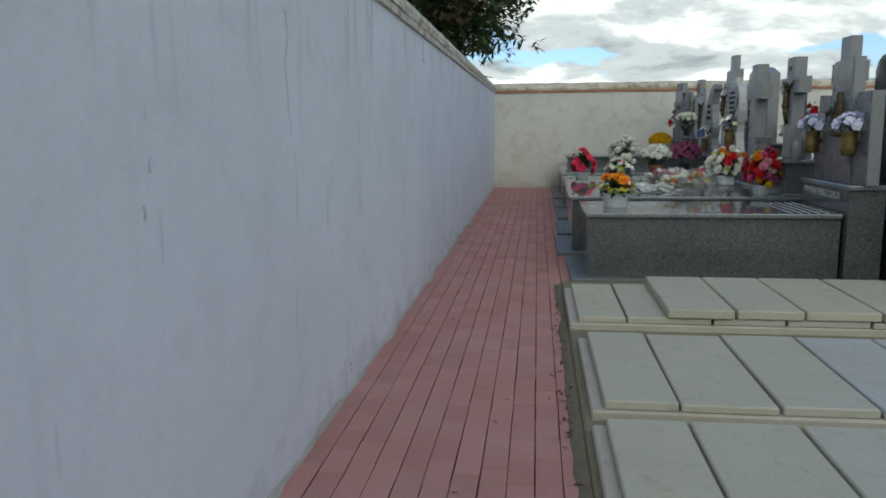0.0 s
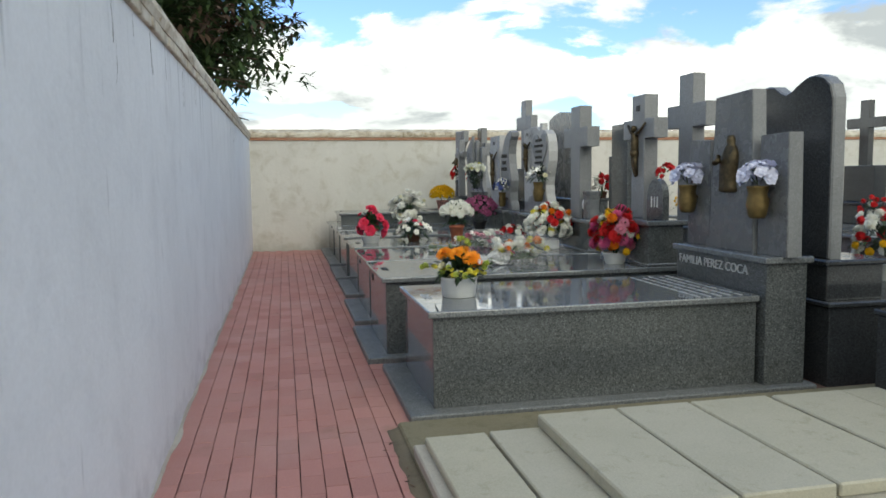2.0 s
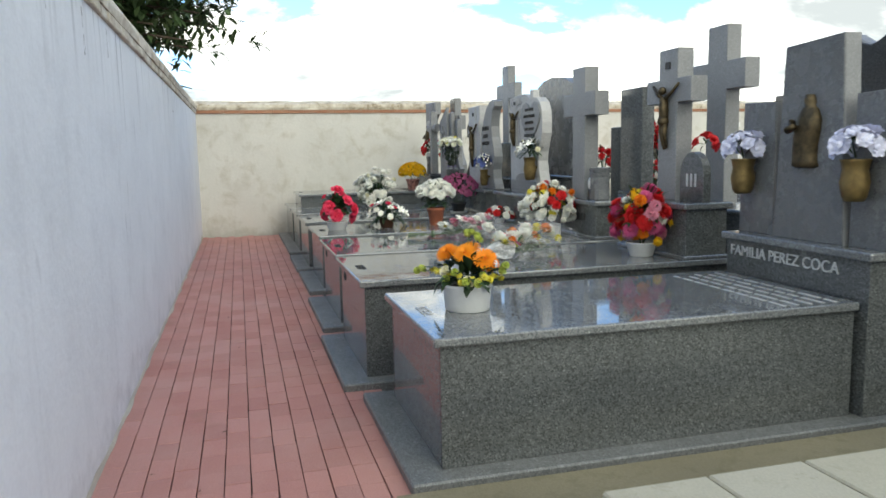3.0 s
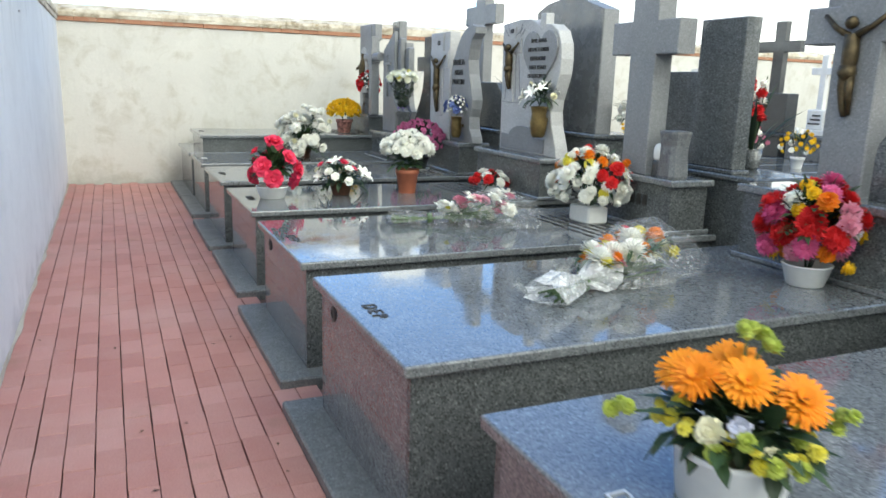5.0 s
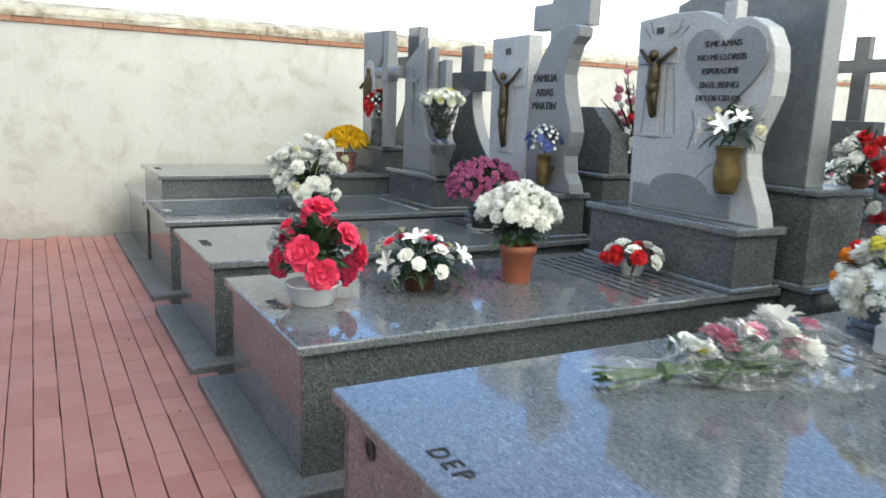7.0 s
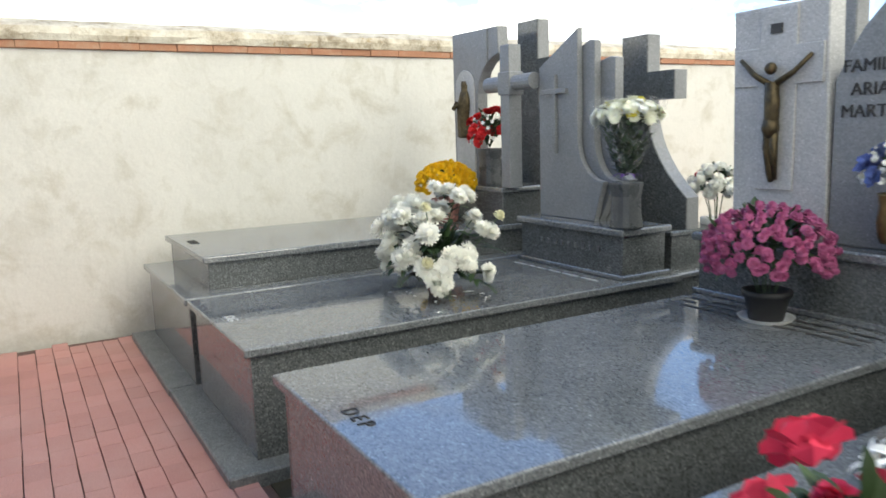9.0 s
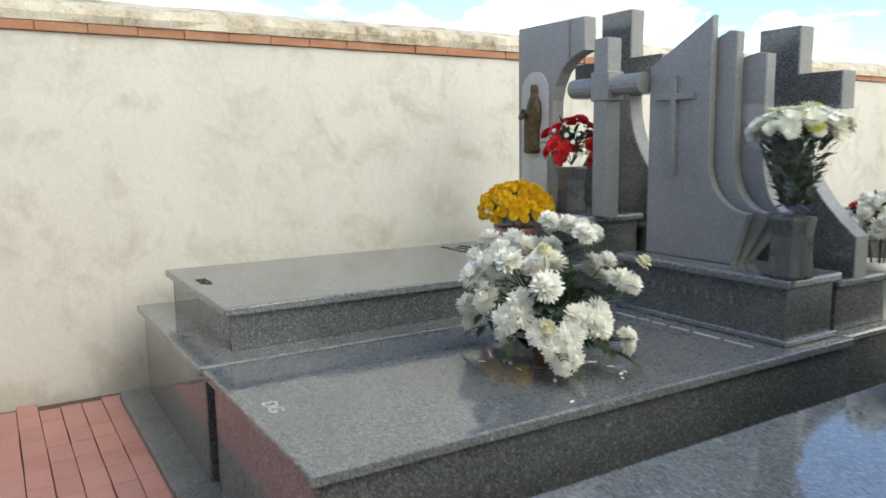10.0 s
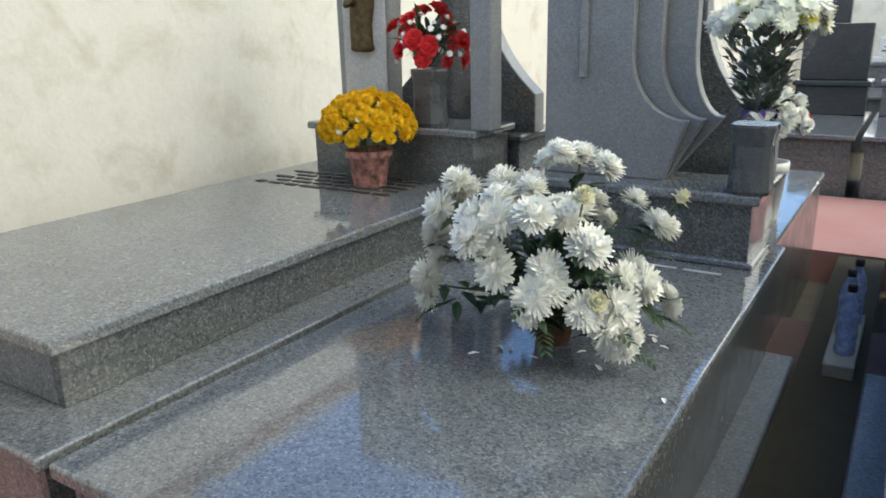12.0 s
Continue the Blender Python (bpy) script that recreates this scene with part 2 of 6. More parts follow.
def coping_material():
    a = Mat("lichen_coping")
    col = a.ramp(a.noise(5.0, 6, 0.7), [(0.33, (0.28, 0.23, 0.16)), (0.45, (0.54, 0.48, 0.38)), (0.62, (0.70, 0.66, 0.56))])
    col = a.mix(a.ramp(a.noise(11.0, 5, 0.7), [(0.58, 0.0), (0.7, 0.8)]), col, (0.30, 0.20, 0.07))
    a.put("Base Color", col).put("Roughness", 0.95)
    a.bump(a.noise(30.0, 6, 0.65), 0.8, 0.02)
    return a.m


M_COPING = coping_material()
M_BRICK = concrete("coping_brick", (0.44, 0.225, 0.14), (0.50, 0.41, 0.31))
M_BRONZE = simple("aged_bronze", (0.095, 0.072, 0.038), 0.48, 0.7, 0.45, 30)
M_BRASS = simple("dull_brass_vase", (0.21, 0.15, 0.06), 0.42, 0.8, 0.35, 18)
M_LETTER = simple("dark_letter", (0.045, 0.043, 0.04), 0.5, 0.3)
M_LETTER_PALE = simple("pale_letter", (0.62, 0.63, 0.63), 0.4, 0.3)
M_SEAL = simple("black_joint", (0.015, 0.015, 0.015), 0.8)
M_POT_WHITE = simple("white_plastic", (0.74, 0.75, 0.74), 0.35, vary=0.04)
M_TERRACOTTA = simple("terracotta_plastic", (0.36, 0.115, 0.06), 0.55, vary=0.12)
M_POT_DARK = simple("dark_basket", (0.10, 0.045, 0.025), 0.8, vary=0.4, scale=60)
M_POT_BLACK = simple("black_plastic", (0.02, 0.02, 0.022), 0.5)
M_STEM = simple("stem_green", (0.055, 0.10, 0.03), 0.6, vary=0.3)
M_BARK = simple("bark", (0.10, 0.075, 0.055), 0.9, vary=0.4, scale=12)


def leafy(name, lo, hi, rough=0.55):
    a = Mat(name)
    col = a.ramp(a.per_island(), [(0.0, lo), (1.0, hi)])
    a.put("Base Color", col).put("Roughness", rough)
    a.put("Subsurface Weight", 0.0)
    return a.m


M_LEAF = leafy("leaf", (0.022, 0.050, 0.015), (0.060, 0.115, 0.035))
M_LEAF_DARK = leafy("dark_leaf", (0.012, 0.030, 0.010), (0.035, 0.070, 0.022))
M_TREE_LEAF = leafy("conifer_spray", (0.022, 0.046, 0.014), (0.070, 0.120, 0.036), 0.7)
M_TREE_BROWN = leafy("rusty_leaf", (0.07, 0.045, 0.03), (0.16, 0.10, 0.07), 0.7)


def petal(name, lo, hi):
    a = Mat(name)
    col = a.mix(a.ramp(a.noise(70.0, 3, 0.6), [(0.35, 0.0), (0.65, 1.0)]), a.ramp(a.per_object(), [(0.0, lo), (1.0, hi)]), tuple((p + q) / 2 for p, q in zip(lo, hi)))
    a.put("Base Color", col).put("Roughness", 0.6).put("Specular IOR Level", 0.3)
    # light passes through thin petals
    a.put("Subsurface Weight", 0.15).put("Subsurface Radius", (1.0, 0.9, 0.8)).put("Subsurface Scale", 0.012)
    return a.m


P_WHITE = petal("petal_white", (0.89, 0.885, 0.80), (0.95, 0.945, 0.89))
P_CREAM = petal("petal_cream", (0.70, 0.66, 0.42), (0.82, 0.80, 0.62))
P_YELLOW = petal("petal_yellow", (0.70, 0.41, 0.010), (0.88, 0.60, 0.025))
P_LEMON = petal("petal_lemon", (0.68, 0.60, 0.04), (0.80, 0.74, 0.15))
P_ORANGE = petal("petal_orange", (0.68, 0.15, 0.008), (0.82, 0.28, 0.015))
P_RED = petal("petal_red", (0.48, 0.010, 0.014), (0.72, 0.03, 0.035))
P_ROSE = petal("petal_rose", (0.72, 0.025, 0.09), (0.84, 0.085, 0.17))
P_PINK = petal("petal_pink", (0.62, 0.20, 0.30), (0.76, 0.36, 0.44))
P_PURPLE = petal("petal_purple", (0.40, 0.08, 0.20), (0.60, 0.20, 0.38))
P_BLUE = petal("petal_blue", (0.07, 0.10, 0.30), (0.18, 0.24, 0.48))
P_ORANGE_G = petal("petal_bright_orange", (0.80, 0.22, 0.008), (0.90, 0.34, 0.015))
P_RUST = petal("petal_rust", (0.62, 0.10, 0.008), (0.70, 0.14, 0.012))
P_MAGENTA = petal("petal_magenta", (0.60, 0.06, 0.22), (0.74, 0.18, 0.36))
P_CREAM_W = petal("petal_cream_white", (0.80, 0.80, 0.60), (0.88, 0.88, 0.74))
P_LIME = petal("petal_lime", (0.42, 0.50, 0.08), (0.52, 0.58, 0.14))
P_LILAC = petal("petal_lilac", (0.58, 0.60, 0.78), (0.78, 0.79, 0.88))


def film_material(name, low, high):
    a = Mat(name)
    a.put("Base Color", (0.93, 0.95, 0.97, 1.0)).put("Roughness", 0.10).put("IOR", 1.6)
    a.put("Alpha", a.ramp(a.noise(26.0, 4, 0.6, distort=1.2), [(0.40, low), (0.56, (low * 3 + high) / 4), (0.66, high)]))
    a.bump(a.noise(40.0, 3, distort=0.8), 1.0, 0.02)
    return a.m


M_FILM = film_material("cellophane", 0.04, 0.36)
M_CUFF = film_material("milky_film", 0.35, 0.85)
M_RIBBON = simple("purple_ribbon", (0.10, 0.04, 0.24), 0.4)


# ---- building blocks ----
def link_mesh(name, bm, material, smooth=False):
    bmesh.ops.recalc_face_normals(bm, faces=bm.faces)
    me = bpy.data.meshes.new(name)
    bm.to_mesh(me)
    bm.free()
    me.materials.append(material)
    if smooth:
        me.polygons.foreach_set("use_smooth", [True] * len(me.polygons))
    return new(name, me)


def part(name, bm, material, parent, label="", smooth=False):
    ob = link_mesh(name, bm, material, smooth)
    ob.parent = parent
    if label:
        tagged(ob, label)
    return ob


def thing(name, label, category, place=(0, 0, 0), turn=0.0, group=""):
    ob = new(name)
    ob.empty_display_size = 0.1
    ob.matrix_world = pose(*place, 0, 0, turn)
    return tagged(ob, label, category, group)


def setting(name, bm, material, label="", smooth=False):
    return tagged(link_mesh(name, bm, material, smooth), label, "", "", "structure")


def box(x0, x1, y0, y1, z0, z1, bevel=0.0, bm=None, seg=1):
    """A box, with its edges rounded by bevel; into bm if that is given."""
    own = bmesh.new()
    bmesh.ops.create_cube(own, size=1.0)
    for v in own.verts:
        v.co = Vector(((x0 + x1) / 2 + v.co.x * (x1 - x0), (y0 + y1) / 2 + v.co.y * (y1 - y0), (z0 + z1) / 2 + v.co.z * (z1 - z0)))
    if bevel:
        bmesh.ops.bevel(own, geom=own.edges[:], offset=bevel, segments=seg, affect="EDGES", profile=0.5)
    return merge(own, bm)


def merge(own, bm):
    if bm is None:
        return own
    me = bpy.data.meshes.new("tmp")
    own.to_mesh(me)
    own.free()
    bm.from_mesh(me)
    bpy.data.meshes.remove(me)
    return bm


def prism(outline, x0, x1, bevel=0.0, bm=None):
    """A plate: an outline in y and z, thick along x."""
    own = bmesh.new()
    front = [own.verts.new((x0, y, z)) for y, z in outline]
    back = [own.verts.new((x1, y, z)) for y, z in outline]
    own.faces.new(front)
    own.faces.new(list(reversed(back)))
    n = len(outline)
    for i in range(n):
        own.faces.new((front[i], back[i], back[(i + 1) % n], front[(i + 1) % n]))
    bmesh.ops.recalc_face_normals(own, faces=own.faces)
    if bevel:
        rim = [e for e in own.edges if abs(e.verts[0].co.x - e.verts[1].co.x) < 1e-6]
        bmesh.ops.bevel(own, geom=rim, offset=bevel, segments=1, affect="EDGES")
    return merge(own, bm)


def lathe(profile, seg=20, bm=None, at=(0, 0, 0), squash=1.0):
    own = bm or bmesh.new()
    rings = []
    for r, z in profile:
        rings.append([own.verts.new((at[0] + r * math.cos(2 * math.pi * k / seg), at[1] + squash * r * math.sin(2 * math.pi * k / seg), at[2] + z)) for k in range(seg)])
    for a, b in zip(rings, rings[1:]):
        for k in range(seg):
            own.faces.new((a[k], a[(k + 1) % seg], b[(k + 1) % seg], b[k]))
    own.faces.new(list(reversed(rings[0])))
    own.faces.new(rings[-1])
    return own


def tube(points, radius, seg=6, bm=None):
    own = bm or bmesh.new()
    rings = []
    pts = [Vector(p) for p in points]
    rad = radius if isinstance(radius, (list, tuple)) else [radius] * len(pts)
    for i, p in enumerate(pts):
        d = (pts[min(i + 1, len(pts) - 1)] - pts[max(i - 1, 0)]).normalized()
        u = d.orthogonal().normalized()
        w = d.cross(u)
        rings.append([own.verts.new(p + rad[i] * (math.cos(2 * math.pi * k / seg) * u + math.sin(2 * math.pi * k / seg) * w)) for k in range(seg)])
    for a, b in zip(rings, rings[1:]):
        for k in range(seg):
            own.faces.new((a[k], a[(k + 1) % seg], b[(k + 1) % seg], b[k]))
    own.faces.new(list(reversed(rings[0])))
    own.faces.new(rings[-1])
    return own


def arc(cy, cz, r, a0, a1, n, ry=None):
    """Points of an arc, from angle a0 to a1 in degrees."""
    ry = r if ry is None else ry
    return [(cy + ry * math.cos(radians(a0 + (a1 - a0) * k / n)), cz + r * math.sin(radians(a0 + (a1 - a0) * k / n))) for k in range(n + 1)]


def lettering(text, size, material, parent, m, name="letters", depth=0.004, label=""):
    """Raised letters as meshes, one for each word, in the plane that m gives."""
    def shape(body, align):
        cu = bpy.data.curves.new("t", "FONT")
        cu.body, cu.size, cu.extrude, cu.align_x, cu.align_y = body, size, depth, align, "CENTER"
        tmp = bpy.data.objects.new("t", cu)
        me = bpy.data.meshes.new_from_object(tmp)
        bpy.data.objects.remove(tmp)
        bpy.data.curves.remove(cu)
        xs = [v.co.x for v in me.vertices]
        return me, min(xs), max(xs)

    made = [shape(word, "LEFT") for word in text.split()]
    gap = size * 0.32
    at = -(sum(b - a for _, a, b in made) + gap * (len(made) - 1)) / 2
    for me, a, b in made:
        me.transform(m @ Matrix.Translation((at - a, 0, 0)))
        at += b - a + gap
        me.materials.clear()
        me.materials.append(material)
        ob = new(name, me)
        ob.parent = parent
        if label:
            tagged(ob, label)


def facing_west(x, y, z):
    """Writing on an upright face that looks towards -x."""
    return Matrix.Translation((x, y, z)) @ Matrix(((0, 0, -1, 0), (-1, 0, 0, 0), (0, 1, 0, 0), (0, 0, 0, 1)))


def lying(x, y, z):
    """Writing on a flat top, read from -x."""
    return Matrix.Translation((x, y, z)) @ Matrix(((0, 1, 0, 0), (-1, 0, 0, 0), (0, 0, 1, 0), (0, 0, 0, 1)))


# ---- ground, walls ----
WALL_X, END_Y = -0.99, 17.763
bm = bmesh.new()
bmesh.ops.create_grid(bm, x_segments=1, y_segments=1, size=1500.0)
for v in bm.verts:
    v.co.z = -0.24
setting("ground", bm, M_SOIL, "dry brown bare earth around the cemetery")
setting("floor_bed", box(-1.4, 3.9, -6.0, 17.9, -0.24, -0.028), M_MORTAR, "dark sandy bed under the red pavers")

# side wall, with a rough mortar coping on a course of brick
bm = box(WALL_X - 0.34, WALL_X, -6.0, 18.1, -0.24, 2.165)
WEST = setting("wall_west", bm, M_WALL_SIDE, "tall white plastered boundary wall with grey run-off streaks")
bm = box(WALL_X, 26.0, END_Y, END_Y + 0.34, -0.24, 2.165)
setting("wall_north", bm, M_WALL_END, "cream plastered boundary wall with patchy stains")
bm = box(WALL_X - 0.34, 26.0, -6.4, -6.0, -0.24, 2.165)
setting("wall_south", bm, M_WALL_END, "cream plastered boundary wall")
bm = box(26.0, 26.4, -6.4, 18.1, -0.24, 2.165)
setting("wall_east", bm, M_WALL_END, "cream plastered boundary wall")


def wall_mark(points, radius):
    """A hairline crack or a dark drip on the side wall."""
    own = bmesh.new()
    rng = random.Random(str(points))
    for (y0, z0), (y1, z1) in zip(points, points[1:]):
        n = max(2, int(abs(z1 - z0) / 0.03))
        line = [(WALL_X - 0.0005, y0 + (y1 - y0) * k / n + rng.gauss(0, 0.004), z0 + (z1 - z0) * k / n) for k in range(n + 1)]
        cut = rng.randint(1, n)
        for piece in (line[:cut + 1], line[cut + (1 if cut + 2 < n else 0):]):
            if len(piece) > 1:
                tube(piece, [radius * rng.uniform(0.25, 0.75) for _ in piece], 5, own)
    part("wall_crack", own, M_MARK, WEST)


for points, radius in (
        (((3.10, 1.86), (3.12, 1.76), (3.075, 1.66), (3.10, 1.50), (3.12, 1.38)), 0.0030), (((3.15, 1.30), (3.165, 1.15), (3.15, 1.0)), 0.0018), (((3.12, 0.74), (3.08, 0.56)), 0.0022),
        (((1.985, 1.46), (1.98, 1.425)), 0.0022), (((1.99, 1.33), (1.985, 1.29)), 0.0025), (((1.945, 1.21), (1.95, 1.17)), 0.003),
        (((5.82, 2.15), (5.83, 2.07), (5.84, 1.95)), 0.0045), (((5.89, 1.98), (5.88, 1.84), (5.85, 1.80)), 0.003), (((6.69, 2.15), (6.70, 2.04), (6.72, 1.95)), 0.004),
        (((6.25, 2.15), (6.26, 2.05)), 0.003), (((7.17, 2.10), (7.18, 1.98)), 0.003), (((4.61, 2.04), (4.62, 1.98)), 0.003), (((3.94, 0.16), (3.96, 0.09)), 0.004), (((5.2, 0.14), (5.22, 0.10)), 0.004),
        (((7.9, 2.12), (7.91, 1.90)), 0.0035), (((8.6, 2.13), (8.61, 1.97)), 0.003)):
    wall_mark(points, radius)


def coping(name, along, a0, a1, inner, side):
    """A weathered coping that runs along x or y; side is the way into the yard."""
    root = tagged(new(name), "weathered lichen-stained mortar coping on a brick course", "", "", "structure")
    steps = int((a1 - a0) / 0.30)
    own = bmesh.new()
    rng = random.Random(name)
    rings = []
    for i in range(steps + 1):
        a = a0 + (a1 - a0) * i / steps
        w = [rng.uniform(-0.008, 0.008) for _ in range(6)]
        prof = [(0.030 + w[0], 2.225), (0.036 + w[1], 2.275 + w[2]), (0.02, 2.325 + w[3]), (-0.17, 2.395 + w[4]), (-0.36, 2.34), (-0.37, 2.225)]
        rings.append([own.verts.new((a, inner + side * d, z) if along == "x" else (inner + side * d, a, z)) for d, z in prof])
    for p, q in zip(rings, rings[1:]):
        for k in range(6):
            own.faces.new((p[k], p[(k + 1) % 6], q[(k + 1) % 6], q[k]))
    own.faces.new(rings[0])
    own.faces.new(list(reversed(rings[-1])))
    part("mortar_cap", own, M_COPING, root)
    n = int((a1 - a0) / 0.275)
    brick = box(-0.1365, 0.1365, -0.18, 0.02, 2.167, 2.2245, 0.005)
    first = link_mesh("brick", brick, M_BRICK if along == "x" else M_COPING)
    for i in range(n):
        ob = first if i == 0 else new("brick", first.data)
        a = a0 + 0.1375 + i * 0.275
        off = inner + side * rng.uniform(-0.004, 0.008)
        ob.matrix_world = pose(a, off, 0) if along == "x" else pose(off, a, 0, 0, 0, 90)
        if along == "x" and side < 0:
            ob.matrix_world = pose(a, off, 0, 0, 0, 180)
        elif along == "y":
            ob.matrix_world = pose(off, a, 0, 0, 0, -90 if side > 0 else 90)
        ob.parent = root
    return root


coping("coping_west", "y", -6.0, END_Y, WALL_X, 1)
coping("coping_north", "x", WALL_X - 0.34, 24.0, END_Y, -1)

# ragged mortar fillet along the foot of the side wall
rng = random.Random(12)
bm = bmesh.new()
rings = []
for i in range(330):
    y = -5.9 + i * 0.0717
    h = 0.012 + 0.10 * max(0.0, noise.noise((y * 1.3, 3.0, 0.0))) ** 1.2 + 0.012 * rng.random()
    d = 0.006 + 0.035 * max(0.0, noise.noise((y * 2.1, 9.0, 0.0))) + 0.006 * rng.random()
    rings.append([bm.verts.new(p) for p in ((WALL_X + 0.001, y, h), (WALL_X + 0.004, y, h), (WALL_X + d, y, 0.006), (WALL_X + d, y, -0.02), (WALL_X + 0.001, y, -0.02))])
for p, q in zip(rings, rings[1:]):
    for k in range(5):
        bm.faces.new((p[k], p[(k + 1) % 5], q[(k + 1) % 5], q[k]))
setting("baseboard", bm, M_FILLET, "ragged beige mortar fillet at the foot of the wall")

# concrete strip that carries the low graves, with its edge towards the path
bm = box(0.225, 6.0, -6.0, 6.78, -0.20, 0.035, 0.012)
setting("pavement", bm, M_MOSSY, "worn mossy concrete base under the low graves")

# soil and moss washed up between the path and the low graves
bm = bmesh.new()
rings = []
for i in range(120):
    y = -0.4 + i * 0.06
    n0, n1 = noise.noise((y * 1.7, 1.0, 0.0)), noise.noise((y * 6.0, 4.0, 0.0))
    e = 0.150 - 0.045 * n0 - 0.022 * n1
    h = 0.010 + 0.006 * n1
    rings.append([bm.verts.new(p) for p in ((e, y, -0.03), (e + 0.012, y, 0.003), (e + 0.05, y, h), (0.222, y, h + 0.012 + 0.01 * n0), (0.222, y, -0.03))])
for p, q in zip(rings, rings[1:]):
    for k in range(4):
        bm.faces.new((p[k], p[k + 1], q[k + 1], q[k]))
setting("soil_strip", bm, M_SOIL, "dark soil washed along the edge of the paving", True)

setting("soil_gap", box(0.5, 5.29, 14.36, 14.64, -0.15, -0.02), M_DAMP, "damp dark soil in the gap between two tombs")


# ---- tombs ----
def tomb(y0, y1, x0, x1, top, ped, label, lid_full=True, plinth=True, dep="", pale=False, script_lines=0, seed=0, ring=True, plinth_h=0.045):
    """A granite tomb: plinth, body, lid, pedestal with its cap, letters. ped: y0, y1, front x, back x, top."""
    cy = (y0 + y1) / 2
    root = thing("tomb", label, "tomb", (0, cy, 0), 0, "granite tombs along the wall")
    rng = random.Random(seed)
    a, b = y0 - cy, y1 - cy
    lid = 0.042
    xe = x1 if lid_full else ped[2]
    if plinth:
        part("plinth", box(x0 - 0.125, x1 + 0.04, a - 0.085, b + 0.085, -0.06, plinth_h, 0.008), M_PLINTH, root)
    # side and end panels, so that their joints show
    bx0, ba, bb = x0 + 0.035, a + 0.035, b - 0.035
    part("end_panel", box(bx0, bx0 + 0.03, ba + 0.0315, bb - 0.0315, plinth_h, top - lid, 0.002), M_GRANITE, root)
    # sides take the darker, shaded copy of the lid's granite
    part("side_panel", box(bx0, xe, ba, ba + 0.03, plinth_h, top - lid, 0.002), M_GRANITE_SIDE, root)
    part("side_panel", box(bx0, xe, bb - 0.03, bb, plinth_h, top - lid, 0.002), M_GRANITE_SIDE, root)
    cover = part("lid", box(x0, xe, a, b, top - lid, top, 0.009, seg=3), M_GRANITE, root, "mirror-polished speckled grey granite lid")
    # pedestal and cap
    pa, pb, px0, px1, pt = ped[0] - cy, ped[1] - cy, ped[2], ped[3], ped[4]
    z0 = top if lid_full else plinth_h
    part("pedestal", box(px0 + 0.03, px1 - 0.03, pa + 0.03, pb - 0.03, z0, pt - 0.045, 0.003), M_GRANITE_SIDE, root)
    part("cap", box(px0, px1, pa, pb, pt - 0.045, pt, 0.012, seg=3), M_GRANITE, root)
    if lid_full:
        part("base_moulding", box(px0 + 0.005, px1 - 0.005, pa + 0.005, pb - 0.005, z0, z0 + 0.028, 0.006), M_GRANITE, root)
    if ring:
        own = bmesh.new()
        lathe([(0.034, 0.0), (0.036, 0.006), (0.020, 0.008), (0.018, 0.003)], 16, own)
        own.transform(pose(bx0 + 0.001, (y1 - y0) * 0.30, top - 0.105, 0, -90, 0))
        part("ring_plate", own, M_LETTER, root, "small dark round lifting plate")
    mat = M_LETTER_PALE if pale else M_LETTER
    if dep:
        lettering(dep, 0.08, mat, cover, lying(x0 + 0.095, 0.0, top + 0.001), "initial_plate", 0.003)
    for k in range(script_lines):
        # lines of writing too small to read
        xk = px0 - 0.10 - 0.075 * k
        s = pa + 0.10
        while s < pb - 0.14:
            e = min(pb - 0.10, s + rng.uniform(0.06, 0.17))
            part("inscription_word", box(xk - 0.009, xk + 0.009, s, e, top + 0.0005, top + 0.003), mat, cover)
            s = e + 0.03
    return root


T1 = tomb(6.90, 8.00, 0.434, 2.95, 0.634, (6.85, 8.02, 2.61, 2.965, 0.882), "polished grey granite tomb with a family name on its pedestal", lid_full=False, dep="D.E.P.", pale=True, script_lines=5, seed=1, ring=False)
lettering("FAMILIA PEREZ COCA", 0.090, M_LETTER_PALE, T1, facing_west(2.637, 0.06, 0.772), "family_name", 0.004, "white metal letters")
T2 = tomb(8.34, 9.476, 0.35, 3.05, 0.648, (8.34, 9.28, 2.56, 2.94, 1.035), "polished grey granite tomb with a tall square pedestal", dep="D E P", seed=2)
T3 = tomb(9.88, 11.06, 0.394, 3.06, 0.612, (9.93, 10.88, 2.70, 3.05, 0.955), "polished grey granite tomb with a worn inscription", dep="D E P", script_lines=6, seed=3)
T4 = tomb(11.54, 12.75, 0.438, 3.14, 0.589, (11.52, 12.72, 2.72, 3.10, 0.93), "polished grey granite tomb crowded with flower pots", dep="D E P", script_lines=6, seed=4, ring=False)
T5 = tomb(13.08, 14.27, 0.432, 3.14, 0.599, (13.12, 14.30, 2.74, 3.10, 0.925), "polished grey granite tomb, bare but for one pot", dep="D E P", script_lines=3, seed=5, ring=False)
T6 = tomb(14.73, 15.935, 0.45, 3.16, 0.577, (14.79, 15.86, 2.72, 3.13, 0.885), "polished grey granite tomb with a wide polished lid", dep="DG", pale=True, script_lines=1, seed=6, ring=False)


